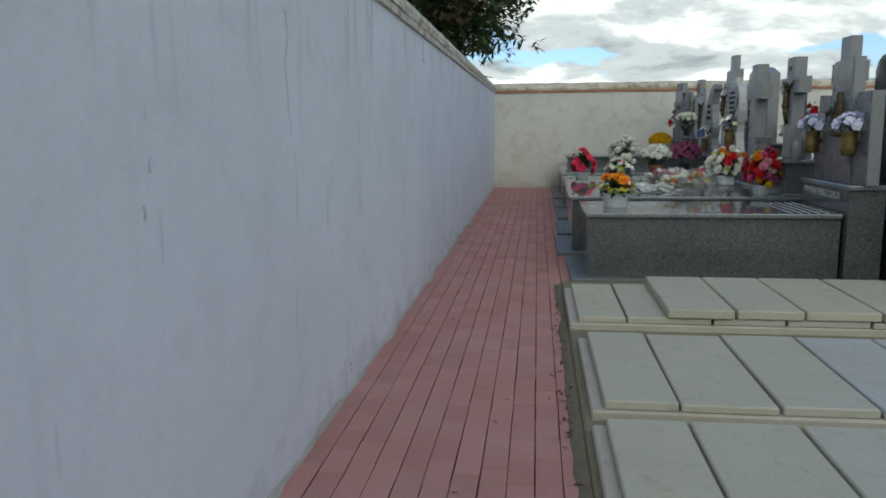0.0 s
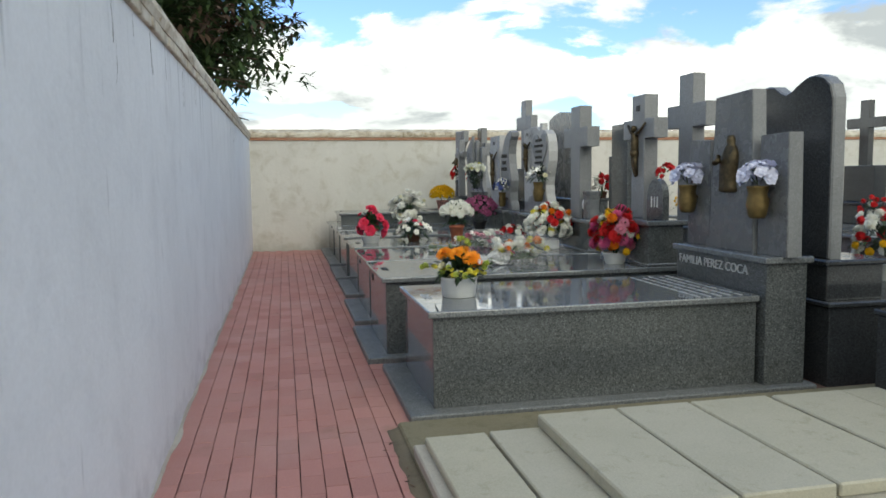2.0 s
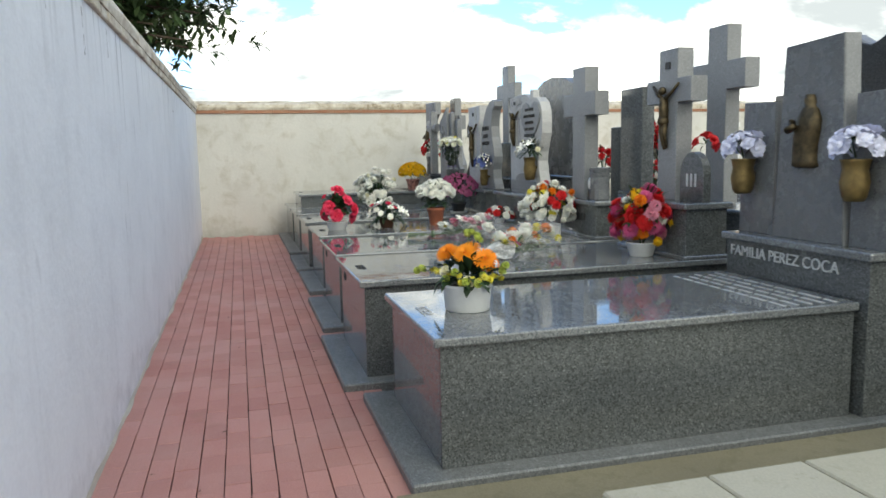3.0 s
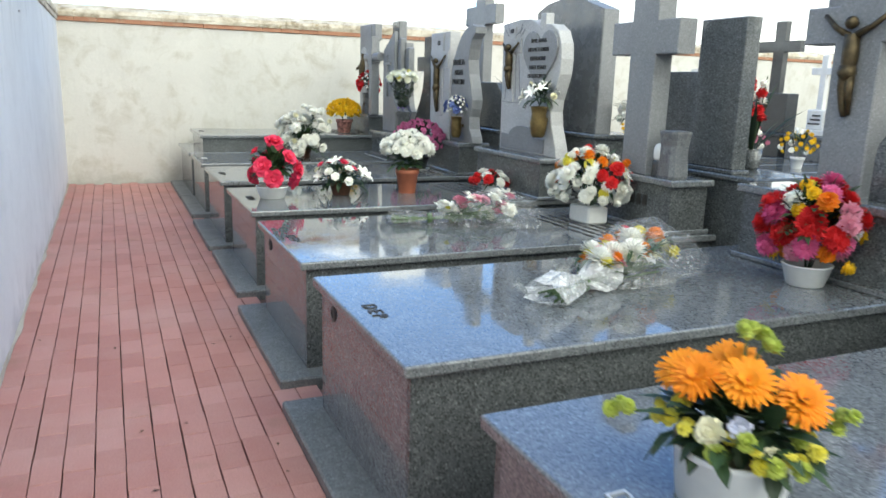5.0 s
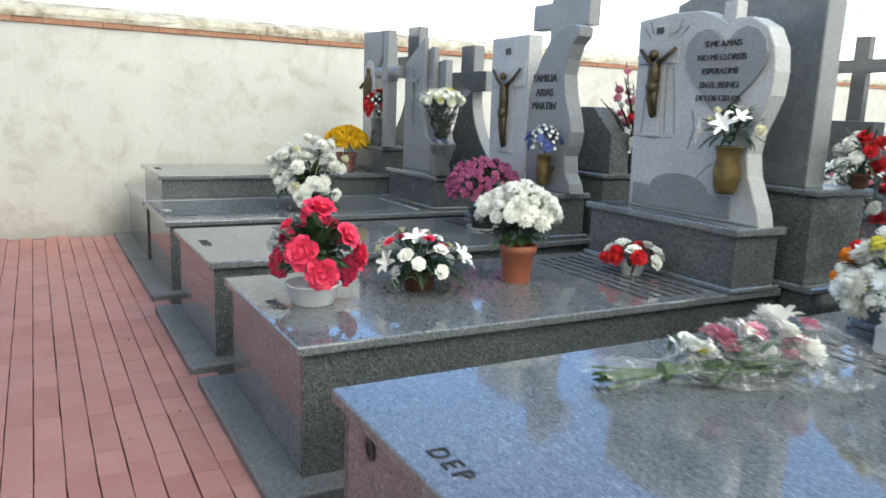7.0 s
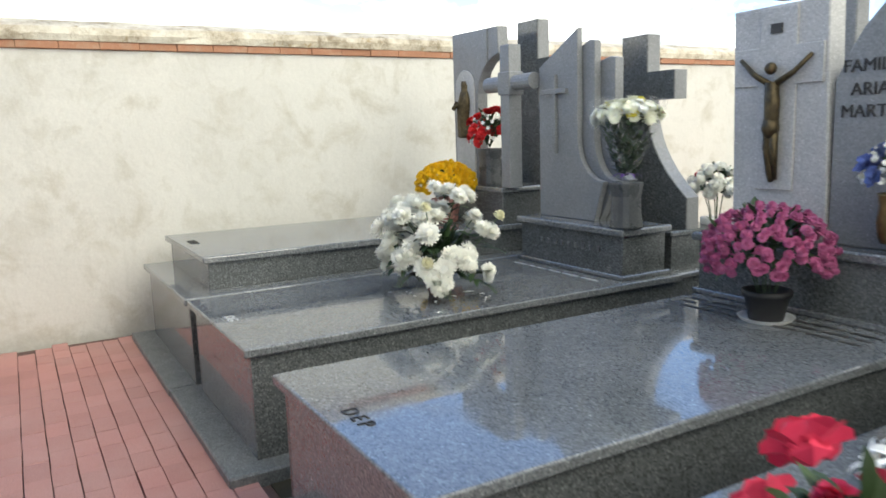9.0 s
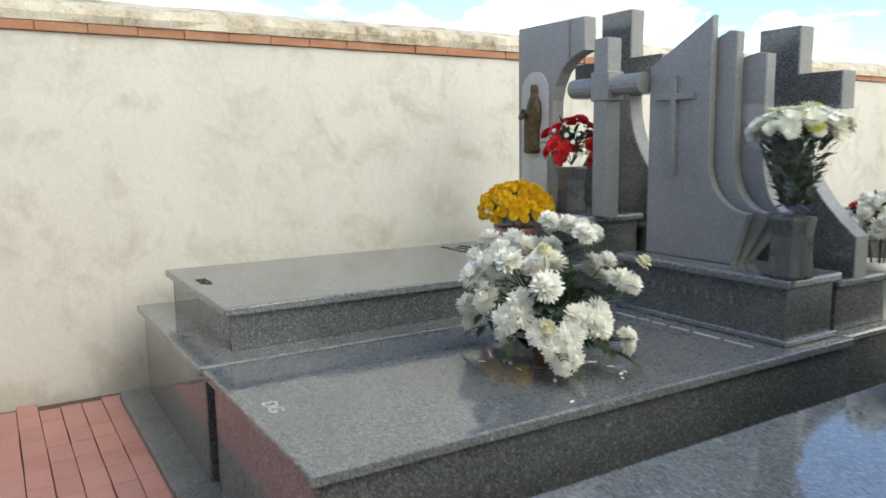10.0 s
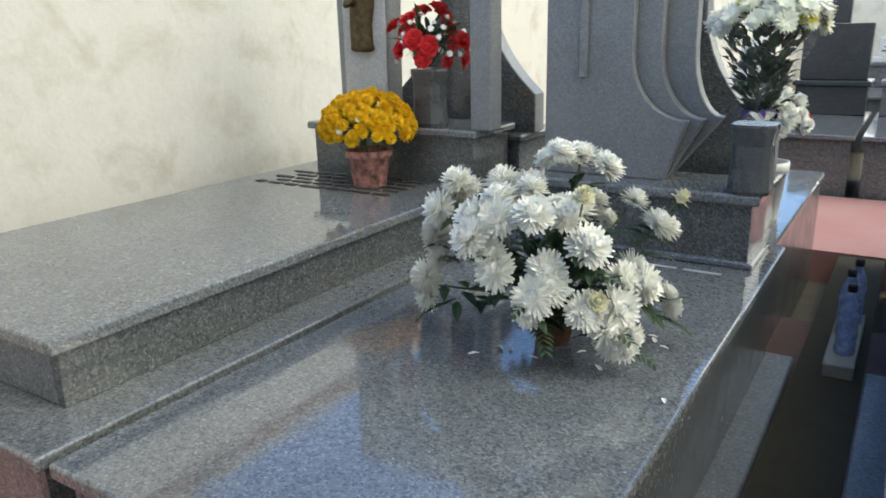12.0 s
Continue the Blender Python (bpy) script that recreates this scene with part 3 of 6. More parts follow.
def raised_tomb():
    """The last tomb, a narrower chest on a wide granite step."""
    cy = 16.75
    root = thing("raised_tomb", "grey granite tomb raised on a wide granite step", "tomb", (0, cy, 0), 0, "granite tombs along the wall")
    part("plinth", box(0.32, 3.2, -0.725, 0.80, -0.06, 0.045, 0.008), M_PLINTH, root)
    part("end_panel", box(0.475, 0.505, -0.715, 0.685, 0.045, 0.535, 0.002), M_GRANITE, root)
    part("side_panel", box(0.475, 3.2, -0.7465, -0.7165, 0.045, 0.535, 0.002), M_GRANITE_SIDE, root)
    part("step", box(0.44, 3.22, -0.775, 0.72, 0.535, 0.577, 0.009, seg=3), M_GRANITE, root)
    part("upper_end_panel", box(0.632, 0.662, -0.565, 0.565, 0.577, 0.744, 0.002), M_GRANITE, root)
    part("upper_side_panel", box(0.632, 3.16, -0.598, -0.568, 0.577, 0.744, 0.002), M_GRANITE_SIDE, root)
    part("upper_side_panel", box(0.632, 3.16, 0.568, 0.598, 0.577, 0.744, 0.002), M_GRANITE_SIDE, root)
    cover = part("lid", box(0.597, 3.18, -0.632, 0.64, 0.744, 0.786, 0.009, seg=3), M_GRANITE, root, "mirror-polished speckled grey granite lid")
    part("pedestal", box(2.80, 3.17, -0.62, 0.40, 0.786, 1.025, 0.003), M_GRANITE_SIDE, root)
    part("cap", box(2.77, 3.20, -0.65, 0.43, 1.025, 1.065, 0.012, seg=3), M_GRANITE, root)
    lettering("D E P", 0.08, M_LETTER, cover, lying(0.69, 0.10, 0.787), "initial_plate", 0.003)
    rng = random.Random(8)
    for k in range(5):
        s = -0.36
        while s < 0.44:
            e = min(0.50, s + rng.uniform(0.06, 0.17))
            part("inscription_word", box(2.42 + 0.075 * k, 2.45 + 0.075 * k, s, e, 0.7865, 0.790), M_LETTER, cover)
            s = e + 0.03
    return root


raised_tomb()


# ---- low graves ----
def low_grave(y0, y1, cuts, label, raised=(), seed=0):
    """A low grave covered with cast slabs laid side by side on a thin kerb."""
    root = thing("low_grave", label, "grave", (0, (y0 + y1) / 2, 0.035), 0, "low slab graves")
    rng = random.Random(seed)
    h = (y1 - y0) / 2
    part("base_slab", box(cuts[0] - 0.05, cuts[-1] + 0.08, -h - 0.02, h + 0.02, -0.02, 0.045, 0.008), M_FILLET, root)
    for a, b in zip(cuts, cuts[1:]):
        own = box(a + 0.008, b - 0.008, -h, h, 0.045, 0.088 + rng.uniform(-0.003, 0.004), 0.007)
        own.transform(pose(0, 0, 0, 0, 0, rng.uniform(-0.25, 0.25)))
        part("cover_slab", own, M_SLAB, root)
    for a, b in zip(raised, raised[1:]):
        own = box(a + 0.008, b - 0.008, -h - 0.02, h + 0.01, 0.093, 0.155 + rng.uniform(-0.003, 0.003), 0.008)
        own.transform(pose(0, 0, 0, 0, 0, rng.uniform(-0.3, 0.3)))
        part("upper_slab", own, M_SLAB, root)
    return root


low_grave(5.17, 6.26, (0.28, 0.61, 1.17, 1.64, 2.17, 2.67, 2.97), "low grave under cream cast slabs laid in two layers", (0.87, 1.315, 1.75, 2.23, 2.68, 2.95), 1)
low_grave(3.58, 4.78, (0.315, 0.67, 1.12, 1.555, 2.0, 2.50, 3.0), "low grave under a row of pale cast slabs", (), 2)
low_grave(2.16, 3.38, (0.305, 0.665, 1.13, 1.58, 2.06, 2.56), "low grave under cracked pale cast slabs", (), 3)
low_grave(0.72, 1.94, (0.28, 0.66, 1.12, 1.60, 2.06, 2.54), "low grave under plain pale cast slabs", (), 4)


# ---- headstones ----
def stone(name, label, x, y, z, group="headstones of the first row"):
    return thing(name, label, "headstone", (x, y, z), 0, group)


def plate(root, name, outline, x0, x1, material, bevel=0.006, label=""):
    """A stone plate from an outline in the world's y and z."""
    ox, oy, oz = root.location
    return part(name, prism([(y - oy, z - oz) for y, z in outline], x0 - ox, x1 - ox, bevel), material, root, label)


def block(root, name, x0, x1, y0, y1, z0, z1, material, bevel=0.006, label=""):
    ox, oy, oz = root.location
    return part(name, box(x0 - ox, x1 - ox, y0 - oy, y1 - oy, z0 - oz, z1 - oz, bevel), material, root, label)


def rect(y0, y1, z0, z1):
    return [(y0, z0), (y1, z0), (y1, z1), (y0, z1)]


def latin_cross(y, z0, top, arm_z0, arm_z1, stem, arm):
    """Outline of a cross round the axis y."""
    return [(y - stem, z0), (y + stem, z0), (y + stem, arm_z0), (y + arm, arm_z0), (y + arm, arm_z1), (y + stem, arm_z1),
            (y + stem, top), (y - stem, top), (y - stem, arm_z1), (y - arm, arm_z1), (y - arm, arm_z0), (y - stem, arm_z0)]


def crucifix(root, x, y, z0, z1, spread):
    """A small bronze crucifix figure as one plain shape."""
    ox, oy, oz = root.location
    h = z1 - z0
    own = bmesh.new()
    c = (x - ox, y - oy, z0 - oz)
    def at(dx, dy, dz):
        return (c[0] + dx, c[1] + dy, c[2] + dz * h)
    tube([at(-0.012, 0, 0.0), at(-0.020, 0.004, 0.08), at(-0.030, 0.012, 0.28), at(-0.026, 0.0, 0.45), at(-0.028, -0.004, 0.62), at(-0.028, 0, 0.80)],
         [0.012, 0.017, 0.023, 0.032, 0.036, 0.033], 8, own)
    tube([at(-0.026, 0.0, 0.36), at(-0.030, 0.0, 0.43), at(-0.028, 0.0, 0.50)], [0.028, 0.042, 0.036], 8, own)
    tube([at(-0.010, -0.018, 0.02), at(-0.030, -0.020, 0.24), at(-0.026, -0.012, 0.42)], [0.010, 0.020, 0.024], 7, own)
    for s in (1, -1):
        tube([at(-0.026, s * 0.02, 0.79), at(-0.022, s * spread * 0.55, 0.87), at(-0.012, s * spread, 1.0)], [0.017, 0.013, 0.010], 6, own)
    bmesh.ops.create_icosphere(own, subdivisions=2, radius=0.030, matrix=Matrix.Translation(at(-0.035, 0.006, 0.91)))
    return part("crucifix_figure", own, M_BRONZE, root, "aged bronze crucifix figure", True)


def relief_saint(root, x, y, z0, z1, w):
    """A bronze relief of a robed figure as one plain shape."""
    ox, oy, oz = root.location
    h = z1 - z0
    own = bmesh.new()
    prof = [(0.30, 0.0), (0.44, 0.03), (0.40, 0.10), (0.42, 0.30), (0.47, 0.50), (0.44, 0.66), (0.30, 0.78), (0.17, 0.82), (0.21, 0.90), (0.15, 0.98)]
    lathe([(r * w, q * h) for r, q in prof], 14, own, (0, 0, 0), 1.0)
    for v in own.verts:
        k = v.co.z / h
        v.co.x = v.co.x * 0.55 + 0.008 * math.sin(14 * v.co.y / w + 5 * k)
        v.co.y += 0.012 * math.sin(6 * k)
    tube([(-0.16 * w, 0.42 * w, 0.62 * h), (-0.38 * w, 0.30 * w, 0.52 * h), (-0.40 * w, 0.05 * w, 0.56 * h)], [0.11 * w, 0.12 * w, 0.08 * w], 8, own)
    own.transform(Matrix.Translation((x - ox, y - oy, z0 - oz)))
    return part("bronze_relief", own, M_BRONZE, root, "aged bronze relief figure", True)


def wall_vase(root, x, y, z0, z1, r, material=None):
    """A brass vase fixed to the face of a headstone."""
    ox, oy, oz = root.location
    h = z1 - z0
    own = lathe([(r * 0.62, 0), (r * 0.80, h * 0.12), (r * 0.95, h * 0.45), (r * 0.80, h * 0.75), (r * 0.92, h * 0.95), (r, h), (r * 0.8, h), (r * 0.7, h * 0.8)], 18, None, (x - ox, y - oy, z0 - oz))
    box(x - ox, x - ox + r * 1.3, y - oy - 0.012, y - oy + 0.012, z0 - oz + h * 0.5, z0 - oz + h * 0.62, 0, own)
    return part("vase", own, material or M_BRASS, root, "dull brass vase", True)


def stone_vase(x, y, z0, z1, r, material, label):
    """A square-shouldered stone vase that stands loose."""
    h = z1 - z0
    root = thing("stone_vase", label, "vase", (x, y, z0))
    own = bmesh.new()
    rings = []
    for q, s in ((0, 0.90), (0.05, 0.96), (0.35, 0.88), (0.7, 0.86), (0.96, 0.99), (1.0, 0.98)):
        ring = []
        for k in range(16):
            a = 2 * math.pi * (k + 0.5) / 16
            ca, sa = math.cos(a), math.sin(a)
            f = (abs(ca) ** 4 + abs(sa) ** 4) ** -0.25
            ring.append(own.verts.new((r * s * f * ca, r * s * f * sa, q * h)))
        rings.append(ring)
    for p, q in zip(rings, rings[1:]):
        for k in range(16):
            own.faces.new((p[k], p[(k + 1) % 16], q[(k + 1) % 16], q[k]))
    own.faces.new(list(reversed(rings[0])))
    own.faces.new(rings[-1])
    part("body", own, material, root)
    return root


# first tomb: a tapered slab between two lower pillars
H1 = stone("headstone", "grey granite headstone with a bronze relief and two brass vases", 2.78, 7.43, 0.882)
for name, outline, x0 in (("centre_slab", [(7.14, 0.882), (7.67, 0.882), (7.61, 1.96), (7.19, 1.98)], 2.71),
                          ("side_pillar", [(6.82, 0.882), (7.125, 0.882), (7.115, 1.665), (6.84, 1.675)], 2.735),
                          ("side_pillar", [(7.70, 0.882), (8.01, 0.882), (7.99, 1.675), (7.71, 1.665)], 2.735)):
    # a polished face on a plate with paler cut edges
    plate(H1, name, outline, x0 + 0.008, x0 + 0.11, M_GRANITE_LIGHT, 0.004)
    plate(H1, "polished_face", outline, x0, x0 + 0.0075, M_GRANITE_MID, 0.003)
relief_saint(H1, 2.70, 7.41, 1.285, 1.69, 0.20)
wall_vase(H1, 2.655, 7.02, 1.125, 1.335, 0.075)
wall_vase(H1, 2.655, 7.88, 1.125, 1.335, 0.075)

# second: a cross with a crucifix, and a rounded plaque
H2 = stone("cross_headstone", "grey granite cross with a bronze crucifix", 2.76, 8.80, 1.035)
plate(H2, "cross", latin_cross(8.80, 1.035, 2.11, 1.73, 1.90, 0.12, 0.29), 2.70, 2.83, M_GRANITE_LIGHT)
crucifix(H2, 2.70, 8.81, 1.40, 1.86, 0.165)
block(H2, "title_plate", 2.693, 2.70, 8.77, 8.83, 1.97, 2.02, M_LETTER, 0.0)
P2 = thing("plaque", "rounded dark granite memorial plaque on the pedestal", "plaque", (2.74, 8.50, 1.035))
plate(P2, "slab", [(8.36, 1.035), (8.64, 1.035), (8.64, 1.23)] + arc(8.50, 1.23, 0.15, 0, 180, 8, 0.14)[1:], 2.71, 2.77, M_GRANITE_SIDE, 0.004)
for k in range(3):
    block(P2, "letter_bar", 2.704, 2.71, 8.44 + 0.05 * k, 8.455 + 0.05 * k, 1.14, 1.23, M_LETTER_PALE, 0.0)

# third: a plain cross
H3 = stone("cross_headstone", "plain light grey granite cross", 2.83, 10.39, 0.955)
plate(H3, "cross", latin_cross(10.39, 0.955, 2.16, 1.72, 1.93, 0.128, 0.33), 2.76, 2.90, M_GRANITE_LIGHT)
for k in range(7):
    part("letter_bar", box(2.722, 2.731, -0.29 + 0.062 * k, -0.255 + 0.062 * k, 0.765, 0.835), M_LETTER, T3)
CANDLE = thing("grave_candle", "dark grave candle with a white glass top", "candle", (2.80, 10.18, 0.955))
part("holder", lathe([(0.042, 0), (0.045, 0.01), (0.040, 0.09), (0.036, 0.10)], 18), M_GRANITE_DARK, CANDLE, "", True)
part("glass", lathe([(0.030, 0.10), (0.038, 0.12), (0.040, 0.17), (0.030, 0.20), (0.012, 0.21)], 18), M_POT_WHITE, CANDLE, "white frosted glass top", True)
stone_vase(2.82, 10.07, 0.955, 1.25, 0.086, M_GRANITE_MID, "light grey granite vase, empty, on a pedestal")

# fourth: a pale slab with a heart
heart = []
for k in range(28):
    a = 2 * math.pi * k / 28
    heart.append((11.855 + 0.275 * (math.sin(a) ** 3), 1.742 + 0.0176 * (13 * math.cos(a) - 5 * math.cos(2 * a) - 2 * math.cos(3 * a) - math.cos(4 * a))))
H4 = stone("heart_headstone", "pale granite headstone with a carved heart and a crucifix", 2.94, 12.03, 0.93)
H4S = plate(H4, "slab", [(11.53, 0.93), (12.50, 0.93), (12.53, 2.035), (12.25, 2.06), (12.05, 2.055), (11.93, 2.01), (11.865, 1.975), (11.80, 2.0), (11.71, 1.995), (11.61, 1.94),
                   (11.555, 1.84), (11.54, 1.72), (11.55, 1.60), (11.59, 1.50), (11.635, 1.40), (11.65, 1.30), (11.63, 1.19), (11.58, 1.08), (11.545, 1.0)], 2.88, 3.0, M_GRANITE_PALE)
H4H = plate(H4, "heart", heart, 2.862, 2.882, M_GRANITE_LIGHT, 0.004, "grey heart-shaped relief")
plate(H4, "cross_relief", latin_cross(12.335, 1.36, 2.0, 1.78, 1.90, 0.055, 0.155), 2.868, 2.882, M_GRANITE_PALE, 0.003)
plate(H4, "base_panel", [(11.72, 0.95), (12.46, 0.95), (12.46, 1.08)] + arc(12.1, 1.07, 0.09, 0, 180, 8, 0.22) + [(11.72, 1.07)], 2.868, 2.882, M_GRANITE_LIGHT, 0.003)
block(H4, "finial", 2.89, 2.97, 11.82, 11.91, 1.98, 2.09, M_GRANITE_PALE)
block(H4, "title_plate", 2.86, 2.868, 12.31, 12.36, 1.95, 1.985, M_LETTER, 0.0)
crucifix(H4, 2.868, 12.335, 1.47, 1.865, 0.14)
wall_vase(H4, 2.80, 11.70, 1.09, 1.34, 0.075)
for words, z, size in (("SI ME AMAIS", 1.868, 0.047), ("NO ME LLOREIS", 1.797, 0.047), ("ESPERADME", 1.725, 0.047), ("EN EL REINO", 1.653, 0.047), ("DE LOS CIELOS", 1.583, 0.045)):
    lettering(words, size, M_LETTER, H4H, facing_west(2.859 - 2.94, 11.865 - 12.03, z - 0.93), "letters", 0.003)
for pts in (((12.20, 1.92), (12.13, 1.98)), ((12.22, 1.94), (12.18, 2.02)), ((12.42, 1.93), (12.48, 1.99)), ((12.40, 1.95), (12.43, 2.02)), ((12.22, 1.76), (12.19, 1.55), (12.17, 1.38)), ((12.27, 1.76), (12.26, 1.55), (12.25, 1.38)), ((12.42, 1.76), (12.43, 1.55), (12.44, 1.38)), ((12.17, 1.36), (12.33, 1.35), (12.50, 1.36)), ((12.18, 1.98), (12.28, 1.93), (12.36, 1.97)), ((12.06, 1.30), (12.02, 1.42), (12.05, 1.52)), ((11.98, 1.14), (11.9, 1.22), (11.78, 1.27))):
    own = tube([(2.879 - 2.94, y - 12.03, z - 0.93) for y, z in pts], 0.004, 4)
    part("carved_line", own, M_GRANITE_LIGHT, H4S)

# fifth: a square panel with a crucifix beside a curved wing
H5 = stone("winged_headstone", "pale granite headstone with a crucifix and a curved wing", 2.94, 13.62, 0.925)
plate(H5, "panel", [(13.63, 0.925), (14.14, 0.925), (14.165, 2.03), (13.66, 2.035)], 2.865, 2.985, M_GRANITE_PALE)
H5W = plate(H5, "wing", [(13.08, 0.925), (13.628, 0.925), (13.628, 1.66), (13.58, 1.76), (13.51, 1.88), (13.42, 1.98), (13.31, 2.05), (13.18, 2.075), (13.10, 2.05), (13.105, 1.99),
                   (13.17, 1.94), (13.215, 1.84), (13.235, 1.74), (13.21, 1.60), (13.15, 1.46), (13.12, 1.35), (13.135, 1.26), (13.17, 1.18), (13.155, 1.06), (13.10, 0.99)], 2.88, 3.0, M_GRANITE_LIGHT)
plate(H5, "cross_relief", latin_cross(13.905, 1.16, 2.02, 1.66, 1.84, 0.10, 0.235), 2.852, 2.867, M_GRANITE_PALE, 0.003)
crucifix(H5, 2.85, 13.905, 1.20, 1.79, 0.19)
block(H5, "title_plate", 2.844, 2.852, 13.88, 13.94, 1.90, 1.945, M_LETTER, 0.0)
for word, z in (("FAMILIA", 1.715), ("ARIAS", 1.615), ("MARTIN", 1.52)):
    lettering(word, 0.078, M_LETTER, H5W, facing_west(2.876 - 2.94, 13.45 - 13.62, z - 0.925), "letters", 0.003)
wall_vase(H5, 2.80, 13.30, 0.97, 1.18, 0.06)

# sixth: stepped fins that sweep out into one curve
def fin(right, top, tip_y, tip_z, start):
    pts = [(15.785, 0.885), (15.785, 1.90)]
    edge = 15.785 - (15.785 - 15.38) * min(1, 1)
    pts += [(edge, 2.12)] if right == 15.38 else [(right + 0.05, top + 0.01), (right, top)]
    pts += [(right, start)]
    for k in range(1, 9):
        a = math.pi / 2 * k / 8
        pts.append((right - (right - tip_y) * (1 - math.cos(a)), start - (start - tip_z) * math.sin(a)))
    return pts + [(15.22, 0.885)]


H6 = stone("stepped_headstone", "grey granite headstone of stepped curved fins with a cross", 2.96, 15.45, 0.885)
plate(H6, "front_slab", fin(15.38, 2.12, 15.13, 1.145, 1.42), 2.88, 2.925, M_GRANITE_LIGHT, 0.005)
plate(H6, "middle_fin", [p if p[1] < 1.9 or p[0] < 15.5 else (15.785, 1.85) for p in fin(15.27, 2.03, 15.07, 1.150, 1.44)], 2.9275, 2.985, M_GRANITE_LIGHT, 0.005)
plate(H6, "rear_fin", [p if p[1] < 1.9 or p[0] < 15.5 else (15.785, 1.80) for p in fin(15.145, 1.915, 15.01, 1.155, 1.46)], 2.9875, 3.06, M_GRANITE_LIGHT, 0.005)
plate(H6, "cross_relief", latin_cross(15.60, 1.32, 1.84, 1.715, 1.748, 0.017, 0.125), 2.855, 2.883, M_GRANITE_LIGHT, 0.003)
stone_vase(2.80, 14.845, 0.885, 1.16, 0.088, M_VASE, "grey granite vase on the pedestal")
for k in range(9):
    block(T6, "letter_bar", 2.742, 2.751, 15.02 + k * 0.07, 15.045 + k * 0.07, 0.725, 0.76, M_GRANITE_MID, 0.0)

# seventh: a stele with a niche, and a cross with round arms
H7 = stone("stele_headstone", "grey granite stele with an arched niche and bronze relief", 3.02, 16.85, 1.065)
plate(H7, "slab", [(16.74, 1.065), (17.09, 1.065), (17.10, 2.285), (16.43, 2.275), (16.42, 2.07), (16.50, 2.05), (16.58, 2.01), (16.65, 1.95), (16.70, 1.87), (16.725, 1.78)], 2.98, 3.08, M_GRANITE_LIGHT)
plate(H7, "groove_strip", rect(16.56, 16.585, 2.03, 2.27), 2.968, 2.982, M_GRANITE_LIGHT, 0.003)
plate(H7, "niche", [(16.76, 1.10), (17.045, 1.10), (17.045, 1.84)] + arc(16.902, 1.84, 0.14, 0, 180, 8, 0.143)[1:-1] + [(16.76, 1.84)], 2.966, 2.982, M_GRANITE_PALE, 0.004, "pale arched niche panel")
relief_saint(H7, 2.955, 16.90, 1.43, 1.90, 0.17)
C7 = stone("round_arm_cross", "light grey granite cross with cylindrical arms", 2.86, 16.09, 1.065)
block(C7, "stem", 2.80, 2.91, 16.03, 16.145, 1.065, 2.09, M_GRANITE_LIGHT)
block(C7, "boss", 2.79, 2.92, 16.015, 16.16, 1.735, 1.90, M_GRANITE_LIGHT)
for y0, y1 in ((15.80, 16.014), (16.161, 16.37)):
    own = tube([(2.855 - 2.86, y0 - 16.09, 1.82 - 1.065), (2.855 - 2.86, y1 - 16.09, 1.82 - 1.065)], 0.058, 16)
    part("arm", own, M_GRANITE_LIGHT, C7)
stone_vase(2.90, 16.44, 1.065, 1.35, 0.085, M_VASE, "slender grey granite vase on the pedestal")


# ---- the row behind, back to back with the first ----
def back_block(y0, y1, top, label, step=0.0, material=None, x0=3.18, lid_end=5.2):
    """Pedestal block of a tomb that faces away, with a cap and a lower step."""
    cy = (y0 + y1) / 2
    root = thing("back_tomb", label, "tomb", (x0 + 0.32, cy, -0.2), 0, "tombs of the second row")
    m = material or M_GRANITE_SIDE
    a, b = y0 - cy, y1 - cy
    mid = step or 0.45
    end = lid_end - x0 - 0.32
    part("base", box(-0.32, end - 0.02, a, b, 0.0, mid + 0.2 - 0.04, 0.004), m, root)
    part("lid", box(-0.34, end, a - 0.02, b + 0.02, mid + 0.16, mid + 0.2, 0.01), M_GRANITE if m is not M_GRANITE_DARK else m, root)
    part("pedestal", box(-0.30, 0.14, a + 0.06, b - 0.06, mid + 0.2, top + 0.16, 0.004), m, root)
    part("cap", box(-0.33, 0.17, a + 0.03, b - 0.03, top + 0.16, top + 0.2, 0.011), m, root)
    return root


G2 = "headstones of the second row"
back_block(6.96, 8.12, 0.83, "dark granite back tomb with a stepped pedestal", 0.55, M_GRANITE_DARK)
B1 = stone("curved_headstone", "dark granite headstone with a double-humped top", 3.30, 7.54, 0.83, G2)
HUMPS = [(7.06, 0.83), (8.00, 0.83), (8.01, 1.92), (7.97, 2.0), (7.88, 2.05), (7.77, 2.065), (7.69, 2.055), (7.61, 2.005), (7.55, 1.985), (7.49, 2.005), (7.41, 2.05), (7.33, 2.085), (7.24, 2.09), (7.16, 2.065), (7.095, 2.01), (7.065, 1.92)]
plate(B1, "slab", HUMPS, 3.243, 3.345, M_GRANITE_LIGHT, 0.012)
plate(B1, "face_panel", [(7.54 + (y - 7.54) * 0.985, 0.835 + (z - 0.83) * 0.988) for y, z in HUMPS], 3.232, 3.245, M_GRANITE_DARK, 0.004, "slightly raised polished face")

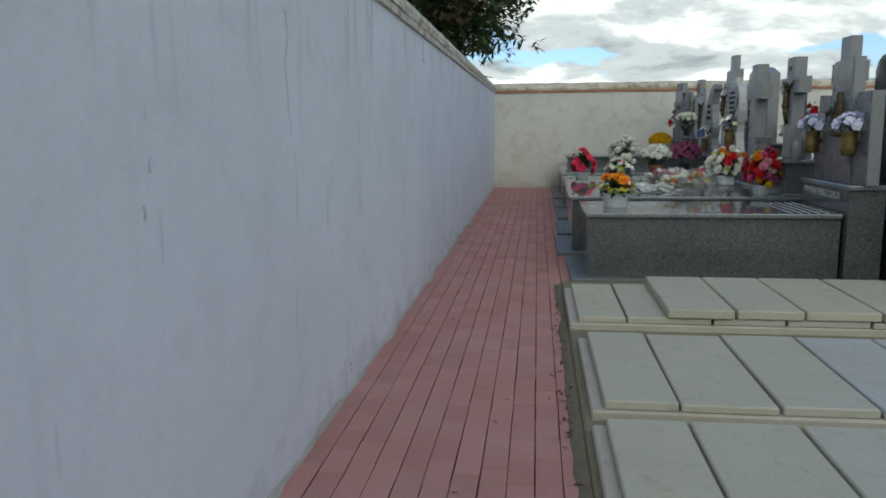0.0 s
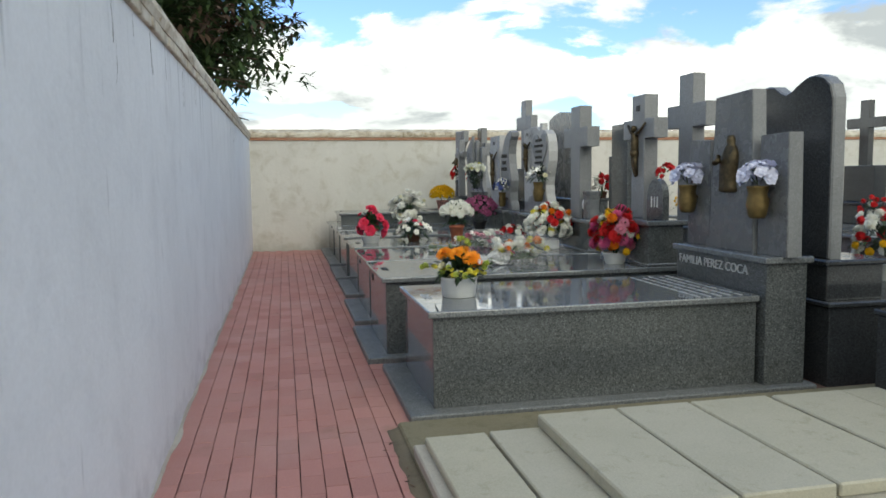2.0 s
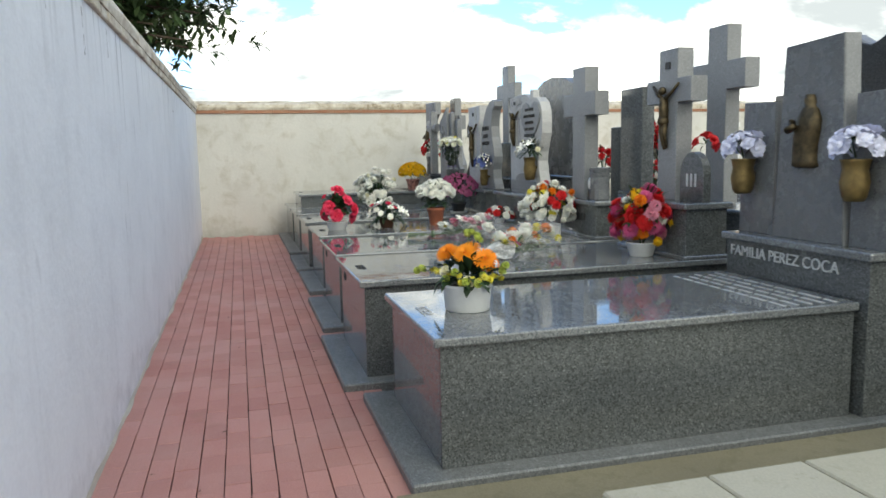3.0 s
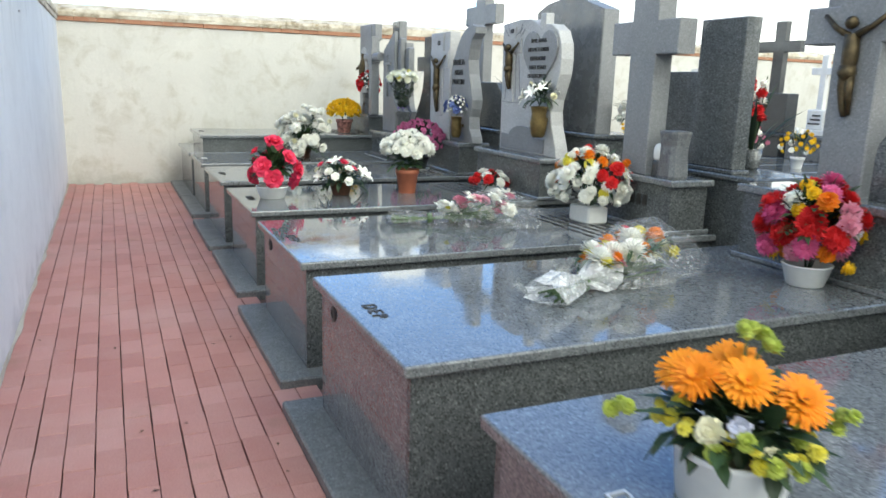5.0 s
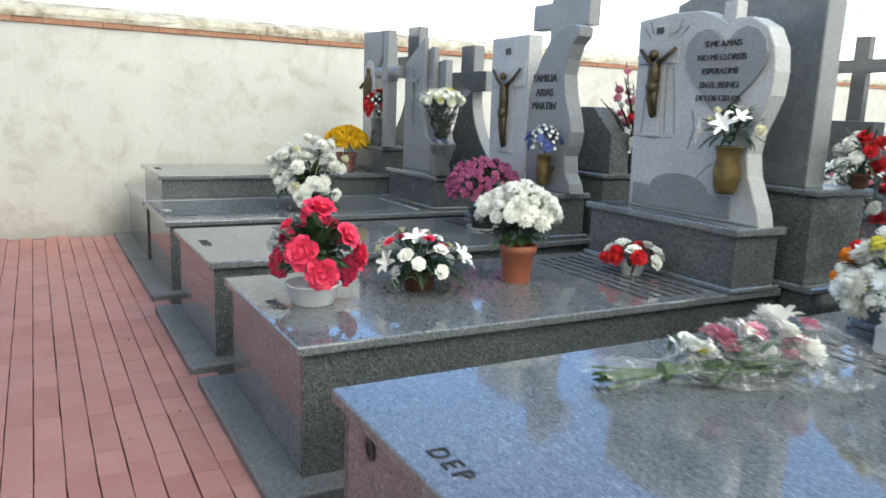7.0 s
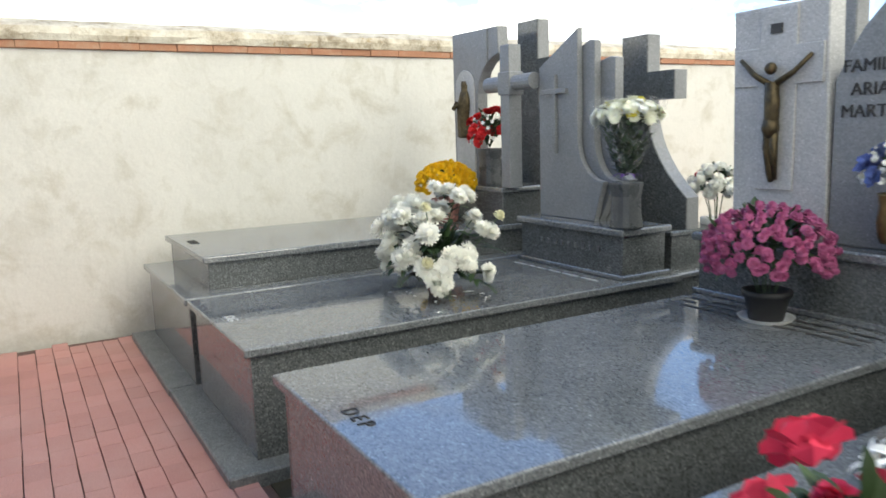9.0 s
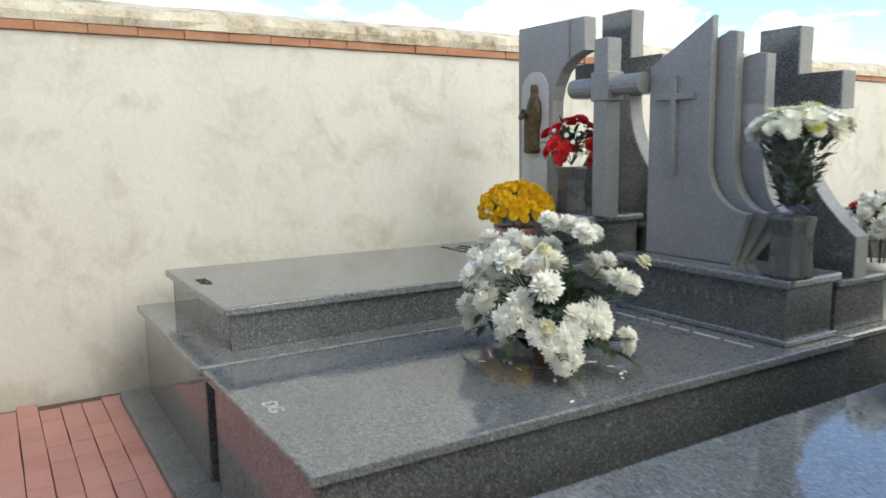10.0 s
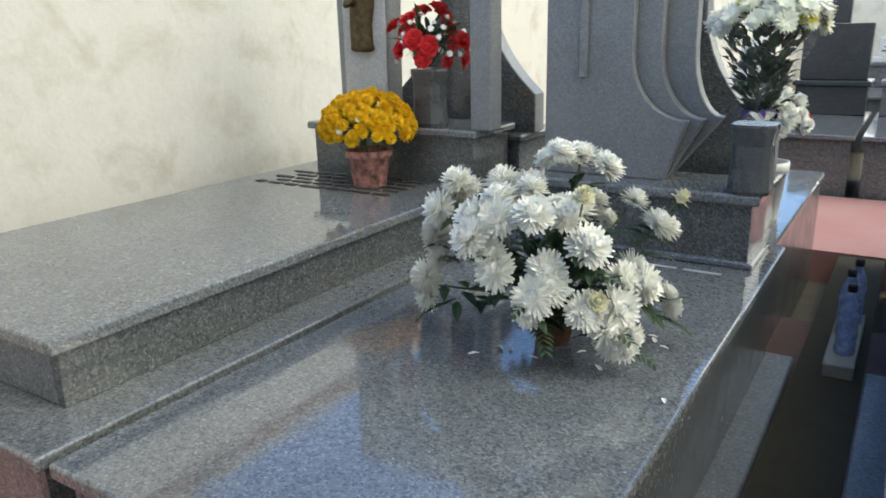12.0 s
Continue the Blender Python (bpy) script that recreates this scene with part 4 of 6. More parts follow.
back_block(8.46, 9.58, 0.95, "grey granite back tomb under a tall cross", 0.50)
B2 = stone("cross_headstone", "tall plain light grey granite cross", 3.46, 9.20, 0.95, G2)
plate(B2, "cross", latin_cross(9.22, 0.95, 2.36, 1.86, 2.08, 0.125, 0.35), 3.40, 3.53, M_GRANITE_LIGHT)
back_block(9.64, 10.32, 0.99, "coarse dark granite back tomb under a square pillar", 0.50, None, 3.12)
B3 = stone("pillar_headstone", "coarse dark granite square pillar", 3.22, 9.98, 0.99, G2)
plate(B3, "pillar", rect(9.90, 10.29, 1.02, 1.95), 3.14, 3.26, M_GRANITE_SIDE)
block(B3, "foot_slab", 3.125, 3.275, 9.88, 10.31, 0.99, 1.019, M_GRANITE_SIDE)
back_block(10.80, 11.22, 0.85, "grey granite back tomb with a plain slab", 0.45)
B3b = stone("plain_headstone", "plain grey granite slab headstone", 3.6, 11.0, 0.85, G2)
plate(B3b, "slab", rect(10.72, 11.25, 0.85, 1.64), 3.55, 3.64, M_GRANITE_SIDE)
back_block(11.40, 12.82, 1.13, "grey granite back tomb under a tall stele", 0.62)
B4 = stone("tall_stele", "tall grey granite stele with a gabled top", 3.36, 12.1, 1.13, G2)
STELE = [(11.58, 1.13), (12.62, 1.13), (12.62, 2.17), (12.45, 2.23), (12.2, 2.26), (11.9, 2.23), (11.58, 2.13)]
plate(B4, "slab", STELE, 3.288, 3.44, M_GRANITE_LIGHT)
plate(B4, "polished_face", STELE, 3.28, 3.2875, M_GRANITE_MID, 0.003)
back_block(13.06, 14.28, 1.06, "grey granite back tomb under a tall cross", 0.60)
B5 = stone("winged_cross", "light grey granite cross on a chamfered base", 3.4, 13.94, 1.06, G2)
plate(B5, "base", [(13.16, 1.06), (14.24, 1.06), (14.24, 1.34), (14.12, 1.53), (13.38, 1.53), (13.16, 1.34)], 3.28, 3.46, M_GRANITE_SIDE)
plate(B5, "cross", latin_cross(13.94, 1.53, 2.585, 2.14, 2.34, 0.115, 0.36), 3.34, 3.45, M_GRANITE_LIGHT)
back_block(14.80, 15.90, 0.83, "grey granite back tomb under a curved cross", 0.57)


def flared_cross(name, y, z0, top, a0, a1, stem, arm, foot):
    """A dark cross whose stem flares into a curved foot."""
    left, right = [], []
    for k in range(0, 9):
        q = k / 8
        w = stem + (foot - stem) * (1 - q) ** 2.2
        z = z0 + 0.20 + (a0 - z0 - 0.20) * q
        right.append((y - w, z))
        left.append((y + w, z))
    pts = [(y + foot, z0)] + left + [(y + arm, a0), (y + arm, a1), (y + stem, a1), (y + stem, top), (y - stem, top), (y - stem, a1), (y - arm, a1), (y - arm, a0)] + right[::-1] + [(y - foot, z0)]
    root = stone(name, "dark polished granite cross with a flared curved foot", 3.36, y, z0, G2)
    plate(root, "cross", pts, 3.308, 3.42, M_GRANITE_LIGHT)
    plate(root, "polished_face", pts, 3.30, 3.3075, M_GRANITE_SIDE, 0.003, "dark polished face")
    return root


flared_cross("flared_cross", 15.30, 0.83, 2.07, 1.65, 1.83, 0.115, 0.345, 0.46)
back_block(16.02, 17.2, 1.0, "grey granite back tomb under a curved cross", 0.55)
flared_cross("flared_cross", 16.48, 1.0, 2.33, 1.80, 2.03, 0.13, 0.39, 0.44)


# ---- flowers ----
def petal_strip(bm, yaw, length, width, rise0, rise1, at=(0, 0, 0), rows=4, cup=0.0, tip=0.35, hub=None):
    """One petal: a curved tapering strip that leaves at the angle rise0 and ends at rise1."""
    ca, sa = math.cos(yaw), math.sin(yaw)
    r, z = 0.0, 0.0
    verts = []
    for i in range(rows):
        q = i / (rows - 1)
        w = width * (0.35 + 0.65 * math.sin(math.pi * min(1.0, 0.25 + 0.5 * q + 0.12))) * (1.0 if q < 0.99 else tip)
        row = []
        for s in (-1, 1):
            x, y = r, s * w / 2
            row.append(bm.verts.new((at[0] + x * ca - y * sa, at[1] + x * sa + y * ca, at[2] + z + cup * w)))
        if cup:
            row.insert(1, bm.verts.new((at[0] + r * ca, at[1] + r * sa, at[2] + z)))
        verts.append(row)
        a = rise0 + (rise1 - rise0) * q
        r += length / (rows - 1) * math.cos(a)
        z += length / (rows - 1) * math.sin(a)
    for p, q in zip(verts, verts[1:]):
        for k in range(len(p) - 1):
            bm.faces.new((p[k], p[k + 1], q[k + 1], q[k]))
    if hub:
        bm.faces.new((hub, verts[0][-1], verts[0][0]))


def bloom_mesh(name, kind, r, material, centre=None, seed=0):
    """Mesh data of one flower head of radius r, looking up."""
    rng = random.Random(seed)
    own = bmesh.new()
    hub = own.verts.new((0, 0, -0.15 * r))
    if kind == "mum":
        for layer, (n, rise, k) in enumerate(((20, -0.45, 0.96), (20, -0.12, 1.0), (19, 0.2, 0.98), (17, 0.52, 0.92), (14, 0.84, 0.84), (11, 1.12, 0.76), (7, 1.38, 0.68))):
            for i in range(n):
                petal_strip(own, 2 * math.pi * (i + rng.uniform(-0.2, 0.2) + 0.5 * layer) / n, r * k * rng.uniform(0.84, 1.06), r * 0.30, rise, rise + rng.uniform(0.7, 1.5), (0, 0, layer * r * 0.05), 5, 0.2, 0.7, hub=hub)
    elif kind == "spray":
        # many narrow petals, flat outside and upright in the middle
        for layer, (n, rise, k) in enumerate(((24, -0.50, 0.98), (26, -0.20, 1.02), (25, 0.08, 1.0), (23, 0.34, 0.95), (20, 0.60, 0.86), (16, 0.88, 0.74), (12, 1.12, 0.62), (8, 1.36, 0.52))):
            for i in range(n):
                petal_strip(own, 2 * math.pi * (i + rng.uniform(-0.3, 0.3) + 0.5 * layer) / n, r * k * rng.uniform(0.80, 1.08), r * 0.26, rise + rng.uniform(-0.1, 0.1), rise + rng.uniform(0.1, 0.8), (0, 0, layer * r * 0.03), 4, 0.3, 0.55, hub=hub)
    elif kind == "gerbera":
        for layer, (n, rise, k) in enumerate(((24, 0.05, 1.0), (22, 0.18, 0.93), (18, 0.40, 0.66), (16, 0.75, 0.42))):
            for i in range(n):
                petal_strip(own, 2 * math.pi * (i + rng.uniform(-0.2, 0.2) + 0.5 * layer) / n, r * k * rng.uniform(0.93, 1.05), r * 0.23, rise, rise - 0.15, (0, 0, layer * r * 0.04), 4, 0.15, 0.6, hub=hub)
    elif kind == "pom":
        for layer, (n, rise, k) in enumerate(((10, -0.3, 1.0), (10, 0.2, 0.98), (8, 0.7, 0.92), (6, 1.1, 0.85))):
            for i in range(n):
                petal_strip(own, 2 * math.pi * (i + rng.uniform(-0.2, 0.2) + 0.5 * layer) / n, r * k, r * 0.75, rise, rise + 0.4, (0, 0, layer * r * 0.05), 3, 0.15, 0.6, hub=hub)
    elif kind == "rose":
        for layer, (n, rise, k, w) in enumerate(((6, 0.1, 0.98, 1.0), (5, 0.55, 0.86, 0.95), (5, 0.95, 0.74, 0.85), (4, 1.25, 0.66, 0.7), (3, 1.45, 0.60, 0.5))):
            for i in range(n):
                petal_strip(own, 2 * math.pi * (i + rng.uniform(-0.15, 0.15) + 0.5 * layer) / n, r * k * rng.uniform(0.92, 1.06), r * w, rise + 0.45, rise - 0.25, (0, 0, 0), 5, 0.22, 0.75, hub=hub)
    elif kind == "daisy":
        for layer, (n, rise) in enumerate(((16, 0.0), (15, 0.2), (12, 0.5))):
            for i in range(n):
                petal_strip(own, 2 * math.pi * (i + rng.uniform(-0.15, 0.15) + 0.5 * layer) / n, r * rng.uniform(0.9, 1.05), r * 0.26, rise, rise - 0.1, (0, 0, layer * 0.003), 4, 0.1, 0.5, hub=hub)
    elif kind == "lily":
        for i in range(6):
            petal_strip(own, 2 * math.pi * i / 6 + rng.uniform(-0.1, 0.1), r * 1.15, r * 0.42, 0.9 - 0.2 * (i % 2), -0.15, (0, 0, 0), 6, 0.22, 0.05, hub=hub)
    elif kind == "ruffle":
        for i in range(9):
            a, d = 2.4 * i, r * 0.16 * math.sqrt(i)
            for j in range(4):
                petal_strip(own, a + j * 1.6 + rng.uniform(-0.3, 0.3), r * 0.62, r * 0.62, rng.uniform(0.0, 0.9), rng.uniform(-0.2, 0.6), (d * math.cos(a), d * math.sin(a), rng.uniform(0, r * 0.2)), 4, 0.2, 0.8, hub=hub)
    core = {"spray": 0.46, "mum": 0.52, "pom": 0.62, "rose": 0.45, "ruffle": 0.35}.get(kind)
    if core:
        bmesh.ops.create_icosphere(own, subdivisions=1, radius=r * core, matrix=Matrix.Translation((0, 0, r * (0.30 if kind != "pom" else 0.15))))
    me = bpy.data.meshes.new(name)
    if centre:
        nf = len(own.faces)
        bmesh.ops.create_icosphere(own, subdivisions=1, radius=r * 0.26, matrix=Matrix.Translation((0, 0, r * 0.05)) @ Matrix.Diagonal((1, 1, 0.55, 1)))
        own.faces.ensure_lookup_table()
        for f in own.faces[nf:]:
            f.material_index = 1
    own.to_mesh(me)
    own.free()
    me.materials.append(material)
    if centre:
        me.materials.append(centre)
    return me


def leaf(bm, at, yaw, rise, length, width, droop=0.6, rows=4):
    """A pointed leaf with a folded midrib."""
    ca, sa = math.cos(yaw), math.sin(yaw)
    r, z = 0.0, 0.0
    prev = None
    for i in range(rows):
        q = i / (rows - 1)
        w = width * math.sin(math.pi * (0.10 + 0.88 * q)) / 2
        row = [bm.verts.new((at[0] + r * ca - s * w * sa, at[1] + r * sa + s * w * ca, at[2] + z + (0.25 * w if s else 0))) for s in (-1, 0, 1)]
        if prev:
            for k in (0, 1):
                bm.faces.new((prev[k], prev[k + 1], row[k + 1], row[k]))
        prev = row
        a = rise - droop * q
        r += length / (rows - 1) * math.cos(a)
        z += length / (rows - 1) * math.sin(a)


def frond(bm, at, yaw, rise, length, n=9):
    """A palm or fern frond: leaflets on both sides of a rib."""
    ca, sa = math.cos(yaw), math.sin(yaw)
    for i in range(1, n):
        q = i / n
        a = rise - 0.9 * q
        r, z = length * q * math.cos(rise - 0.45 * q), length * q * math.sin(rise - 0.45 * q)
        p = (at[0] + r * ca, at[1] + r * sa, at[2] + z)
        for s in (-1, 1):
            leaf(bm, p, yaw + s * 0.75, a * 0.5, length * 0.40 * (1.05 - q * 0.7), length * 0.075, 0.3, 3)


def greenery(parent, n, centre, radii, length, width, material, seed, fronds=0, name="foliage", stems=0):
    """Leaves and stems that fill a dome."""
    rng = random.Random(seed)
    own = bmesh.new()
    cx, cy, cz = centre
    for _ in range(n):
        yaw, up, k = rng.uniform(0, 6.283), rng.uniform(-0.35, 1.2), rng.uniform(0.25, 0.9)
        p = (cx + radii[0] * k * math.cos(yaw) * math.cos(up), cy + radii[1] * k * math.sin(yaw) * math.cos(up), cz + radii[2] * k * math.sin(up))
        leaf(own, p, yaw + rng.uniform(-0.7, 0.7), up + rng.uniform(-0.5, 0.4), length * rng.uniform(0.6, 1.25), width * rng.uniform(0.7, 1.2), rng.uniform(0.2, 1.0))
    for k in range(fronds):
        frond(own, centre, 6.283 * k / fronds + rng.uniform(-0.3, 0.3), rng.uniform(-0.15, 0.5), max(radii) * rng.uniform(1.05, 1.35))
    for k in range(stems):
        a, s = rng.uniform(0, 6.283), rng.uniform(0.2, 0.9)
        tube([(cx * 0.4, cy * 0.4, 0.02), (cx + 0.4 * s * radii[0] * math.cos(a), cy + 0.4 * s * radii[1] * math.sin(a), cz * 0.7), (cx + s * radii[0] * math.cos(a), cy + s * radii[1] * math.sin(a), cz + radii[2] * 0.7)], 0.0035, 5, own)
    return part(name, own, material, parent, "dense green leaves")


def scatter_blooms(parent, meshes, centre, radii, seed, low=-0.1, high=1.0, jitter=0.12, lean=0.25):
    """Flower heads over a dome; meshes: (mesh data, count)."""
    rng = random.Random(seed)
    bag = [me for me, n in meshes for _ in range(n)]
    rng.shuffle(bag)
    n = len(bag)
    for i, me in enumerate(bag):
        h = low + (high - low) * (i + 0.5) / n
        a = 2.39996 * i + rng.uniform(-0.25, 0.25)
        c = math.sqrt(max(0.0, 1 - h * h))
        k = 1 + rng.uniform(-jitter, jitter)
        p = Vector((centre[0] + radii[0] * k * c * math.cos(a), centre[1] + radii[1] * k * c * math.sin(a), centre[2] + radii[2] * k * h))
        d = Vector((c * math.cos(a) / radii[0], c * math.sin(a) / radii[1], h / radii[2])).normalized() + Vector((0, 0, lean)) + Vector((rng.uniform(-0.2, 0.2), rng.uniform(-0.2, 0.2), 0))
        ob = new("bloom", me)
        ob.parent = parent
        s = rng.uniform(0.85, 1.12)
        ob.matrix_basis = Matrix.Translation(p) @ d.to_track_quat("Z", "Y").to_matrix().to_4x4() @ Matrix.Rotation(rng.uniform(0, 6.28), 4, "Z") @ Matrix.Scale(s, 4)


def bowl(parent, r, h, material, flare=1.15, label=""):
    return part("pot", lathe([(r * 0.80, 0), (r * 0.86, h * 0.05), (r * flare * 0.97, h * 0.9), (r * flare, h * 0.92), (r * flare, h), (r * flare * 0.92, h), (r * flare * 0.88, h * 0.75)], 28, None), material, parent, label, True)


def pot(parent, r, h, material, label=""):
    return part("pot", lathe([(r * 0.70, 0), (r * 0.72, 0.004), (r * 0.93, h * 0.80), (r * 1.02, h * 0.81), (r * 1.04, h), (r * 0.92, h), (r * 0.88, h * 0.85)], 26, None), material, parent, label, True)


def flower_pot(name, label, x, y, z):
    return thing(name, label, "flowers", (x, y, z))


B_MUM_W2 = bloom_mesh("white_mum", "mum", 0.056, P_WHITE, None, 2)
B_MUM_S = bloom_mesh("white_mum", "mum", 0.042, P_WHITE, None, 41)
B_DAISY_S = bloom_mesh("white_daisy", "daisy", 0.032, P_WHITE, P_LEMON, 42)
B_SPRAY_L = bloom_mesh("white_mum", "spray", 0.086, P_WHITE, None, 51)
B_SPRAY = bloom_mesh("white_mum", "spray", 0.070, P_WHITE, None, 52)
B_SPRAY_S = bloom_mesh("white_mum", "spray", 0.055, P_WHITE, None, 53)
B_GERBERA = bloom_mesh("orange_gerbera", "gerbera", 0.060, P_ORANGE_G, P_RUST, 54)
B_DAHLIA_R = bloom_mesh("red_dahlia", "spray", 0.066, P_RED, None, 55)
B_DAHLIA_P = bloom_mesh("pink_dahlia", "spray", 0.060, P_MAGENTA, None, 56)
B_DAHLIA_K = bloom_mesh("pale_pink_dahlia", "spray", 0.055, P_PINK, None, 57)
B_DAISY_C = bloom_mesh("cream_daisy", "daisy", 0.042, P_CREAM_W, P_LIME, 58)
B_BUD_W = bloom_mesh("white_bud", "pom", 0.030, P_CREAM, None, 3)
B_POM_W = bloom_mesh("white_pom", "pom", 0.0449, P_WHITE, None, 4)
B_POM_Y = bloom_mesh("yellow_pom", "pom", 0.0343, P_YELLOW, None, 5)
B_POM_L = bloom_mesh("lemon_pom", "pom", 0.0396, P_LEMON, None, 6)
B_POM_P = bloom_mesh("purple_pom", "pom", 0.026, P_PURPLE, None, 7)
B_POM_R = bloom_mesh("red_pom", "pom", 0.0475, P_RED, None, 8)
B_POM_O = bloom_mesh("orange_pom", "pom", 0.0475, P_ORANGE, None, 9)
B_POM_PK = bloom_mesh("pink_pom", "pom", 0.0449, P_PINK, None, 10)
B_DAISY_W = bloom_mesh("white_daisy", "daisy", 0.0449, P_WHITE, P_LEMON, 12)
B_ROSE = bloom_mesh("rose", "rose", 0.080, P_ROSE, None, 13)
B_ROSE_S = bloom_mesh("rose", "rose", 0.042, P_ROSE, None, 33)
B_ROSE_R = bloom_mesh("red_rose", "rose", 0.0554, P_RED, None, 14)
B_ROSE_W = bloom_mesh("white_rose", "rose", 0.0528, P_WHITE, None, 15)
B_ROSE_PK = bloom_mesh("pink_rose", "rose", 0.0528, P_PINK, None, 16)
B_ROSE_W2 = bloom_mesh("white_rose", "rose", 0.040, P_WHITE, None, 34)
B_ROSE_PK2 = bloom_mesh("pink_rose", "rose", 0.034, P_ROSE, None, 35)
B_ROSE_C = bloom_mesh("cream_rose", "rose", 0.034, P_CREAM, None, 17)
B_LILY = bloom_mesh("lily", "lily", 0.068, P_WHITE, None, 18)
B_RUFFLE = bloom_mesh("lilac_bloom", "ruffle", 0.058, P_LILAC, None, 19)
B_BLUE = bloom_mesh("blue_bloom", "ruffle", 0.0449, P_BLUE, None, 20)
B_TINY_W = bloom_mesh("tiny_white", "daisy", 0.016, P_WHITE, None, 21)
B_TINY_L = bloom_mesh("tiny_lemon", "pom", 0.018, P_LEMON, None, 22)
B_VIOLET = bloom_mesh("violet_bloom", "ruffle", 0.026, P_LILAC, None, 23)


def dressed(name, label, place, vessel, centre, radii, blooms, seed, leaves=90, leaf_size=(0.07, 0.028), material=None, fronds=0, low=-0.1, stems=6, lean=0.25, jitter=0.12):
    root = flower_pot(name, label, *place)
    if vessel:
        kind, r, h, m = vessel
        (bowl if kind == "bowl" else pot)(root, r, h, m)
    greenery(root, leaves, (centre[0], centre[1], centre[2]), (radii[0] * 0.95, radii[1] * 0.95, radii[2] * 0.9), leaf_size[0], leaf_size[1], material or M_LEAF, seed, fronds, stems=stems)
    scatter_blooms(root, blooms, centre, radii, seed + 50, low, 1.0, jitter, lean)
    return root


def put_bloom(root, me, at, facing, scale=1.0, turn=0.0):
    ob = new("bloom", me)
    ob.parent = root
    ob.matrix_basis = Matrix.Translation(at) @ Vector(facing).to_track_quat("Z", "Y").to_matrix().to_4x4() @ Matrix.Rotation(turn, 4, "Z") @ Matrix.Scale(scale, 4)


def gerbera_pot(x, y, z):
    """Gerberas over small lime flowers and dark leaves in a straight white bowl."""
    root = flower_pot("gerbera_pot", "orange gerberas over lime flowers in a white plastic bowl", x, y, z)
    part("pot", lathe([(0.104, 0), (0.110, 0.006), (0.122, 0.118), (0.127, 0.122), (0.127, 0.134), (0.118, 0.134), (0.112, 0.10)], 32), M_POT_WHITE, root, "", True)
    part("soil", lathe([(0.113, 0.098), (0.113, 0.108), (0.02, 0.114)], 20), M_SOIL, root, "dark potting soil")
    greenery(root, 190, (0, 0, 0.165), (0.16, 0.16, 0.09), 0.085, 0.042, M_LEAF_DARK, 101, 0, stems=10)
    rng = random.Random(601)
    for k, (dx, dy, dz) in enumerate(((-0.095, 0.03, 0.285), (-0.02, -0.03, 0.285), (0.06, -0.10, 0.262), (0.03, 0.06, 0.29), (0.095, -0.04, 0.225), (-0.06, 0.11, 0.265))):
        put_bloom(root, B_GERBERA, (dx, dy, dz), (dx * 2 - 0.28, dy * 2 - 0.32, 0.62), rng.uniform(0.92, 1.08), rng.uniform(0, 6))
    for k in range(46):
        a, q = 2.4 * k, rng.uniform(0.09, 0.175)
        put_bloom(root, B_TINY_L if k % 4 else B_LIME, (q * math.cos(a), q * math.sin(a), 0.30 - 0.75 * q + rng.uniform(-0.035, 0.02)), (math.cos(a), math.sin(a), 0.8), rng.uniform(0.8, 1.2))
    for dx, dy, dz in ((-0.03, -0.125, 0.155), (-0.12, -0.05, 0.20), (0.02, 0.10, 0.21), (0.12, 0.06, 0.18)):
        put_bloom(root, B_ROSE_C, (dx, dy, dz), (dx, dy, 0.09), 1.0)
    for dx, dy, dz in ((-0.08, -0.08, 0.215), (0.10, -0.11, 0.235), (0.05, 0.12, 0.22)):
        put_bloom(root, B_VIOLET, (dx, dy, dz), (dx, dy, 0.1), 1.0)
    own = bmesh.new()
    for tip in ((-0.20, 0.12, 0.19), (0.02, 0.02, 0.36), (0.06, 0.0, 0.345), (0.16, -0.13, 0.21)):
        tube([(0, 0, 0.13), (tip[0] * 0.6, tip[1] * 0.6, tip[2] * 0.9 + 0.02), tip], 0.003, 5, own)
    part("tendrils", own, M_STEM, root)
    for tip in ((-0.20, 0.12, 0.19), (0.02, 0.02, 0.36), (0.06, 0.0, 0.345), (0.16, -0.13, 0.21)):
        for k in range(4):
            put_bloom(root, B_LIME, [c + rng.uniform(-0.022, 0.022) for c in tip], (rng.uniform(-1, 1), rng.uniform(-1, 1), 1.0))


B_LIME = bloom_mesh("lime_bloom", "pom", 0.020, P_LIME, None, 60)
gerbera_pot(0.745, 7.43, 0.634)
dressed("mixed_flowers", "tall red, pink and yellow mixed flowers in a white bowl", (2.44, 8.69, 0.648), ("bowl", 0.095, 0.10, M_POT_WHITE), (0, 0, 0.26), (0.15, 0.19, 0.20),
        [(B_DAHLIA_R, 17), (B_DAHLIA_P, 11), (B_DAHLIA_K, 6), (B_POM_Y, 9), (B_POM_O, 5), (B_POM_L, 3), (B_SPRAY_S, 3)], 102, 200, (0.12, 0.03), M_LEAF_DARK, 4, -0.65, 8, 0.25, 0.22)
dressed("chrysanthemum_centrepiece", "white, red and yellow chrysanthemums in a square white pot", (2.50, 10.49, 0.612), None, (0, 0, 0.275), (0.22, 0.27, 0.19),
        [(B_SPRAY_S, 20), (B_MUM_S, 22), (B_DAISY_W, 16), (B_POM_R, 10), (B_POM_O, 8), (B_POM_L, 7)], 103, 140, (0.10, 0.03), M_LEAF_DARK, 0, -0.55, 8)
dressed("rose_bowl", "bright pink-red roses in a white plastic bowl", (0.70, 12.13, 0.589), ("bowl", 0.108, 0.095, M_POT_WHITE), (0, 0, 0.225), (0.145, 0.175, 0.165),
        [(B_ROSE, 11), (B_ROSE_S, 5)], 104, 190, (0.085, 0.042), M_LEAF, 0, -0.5, 8, 0.15, 0.24)
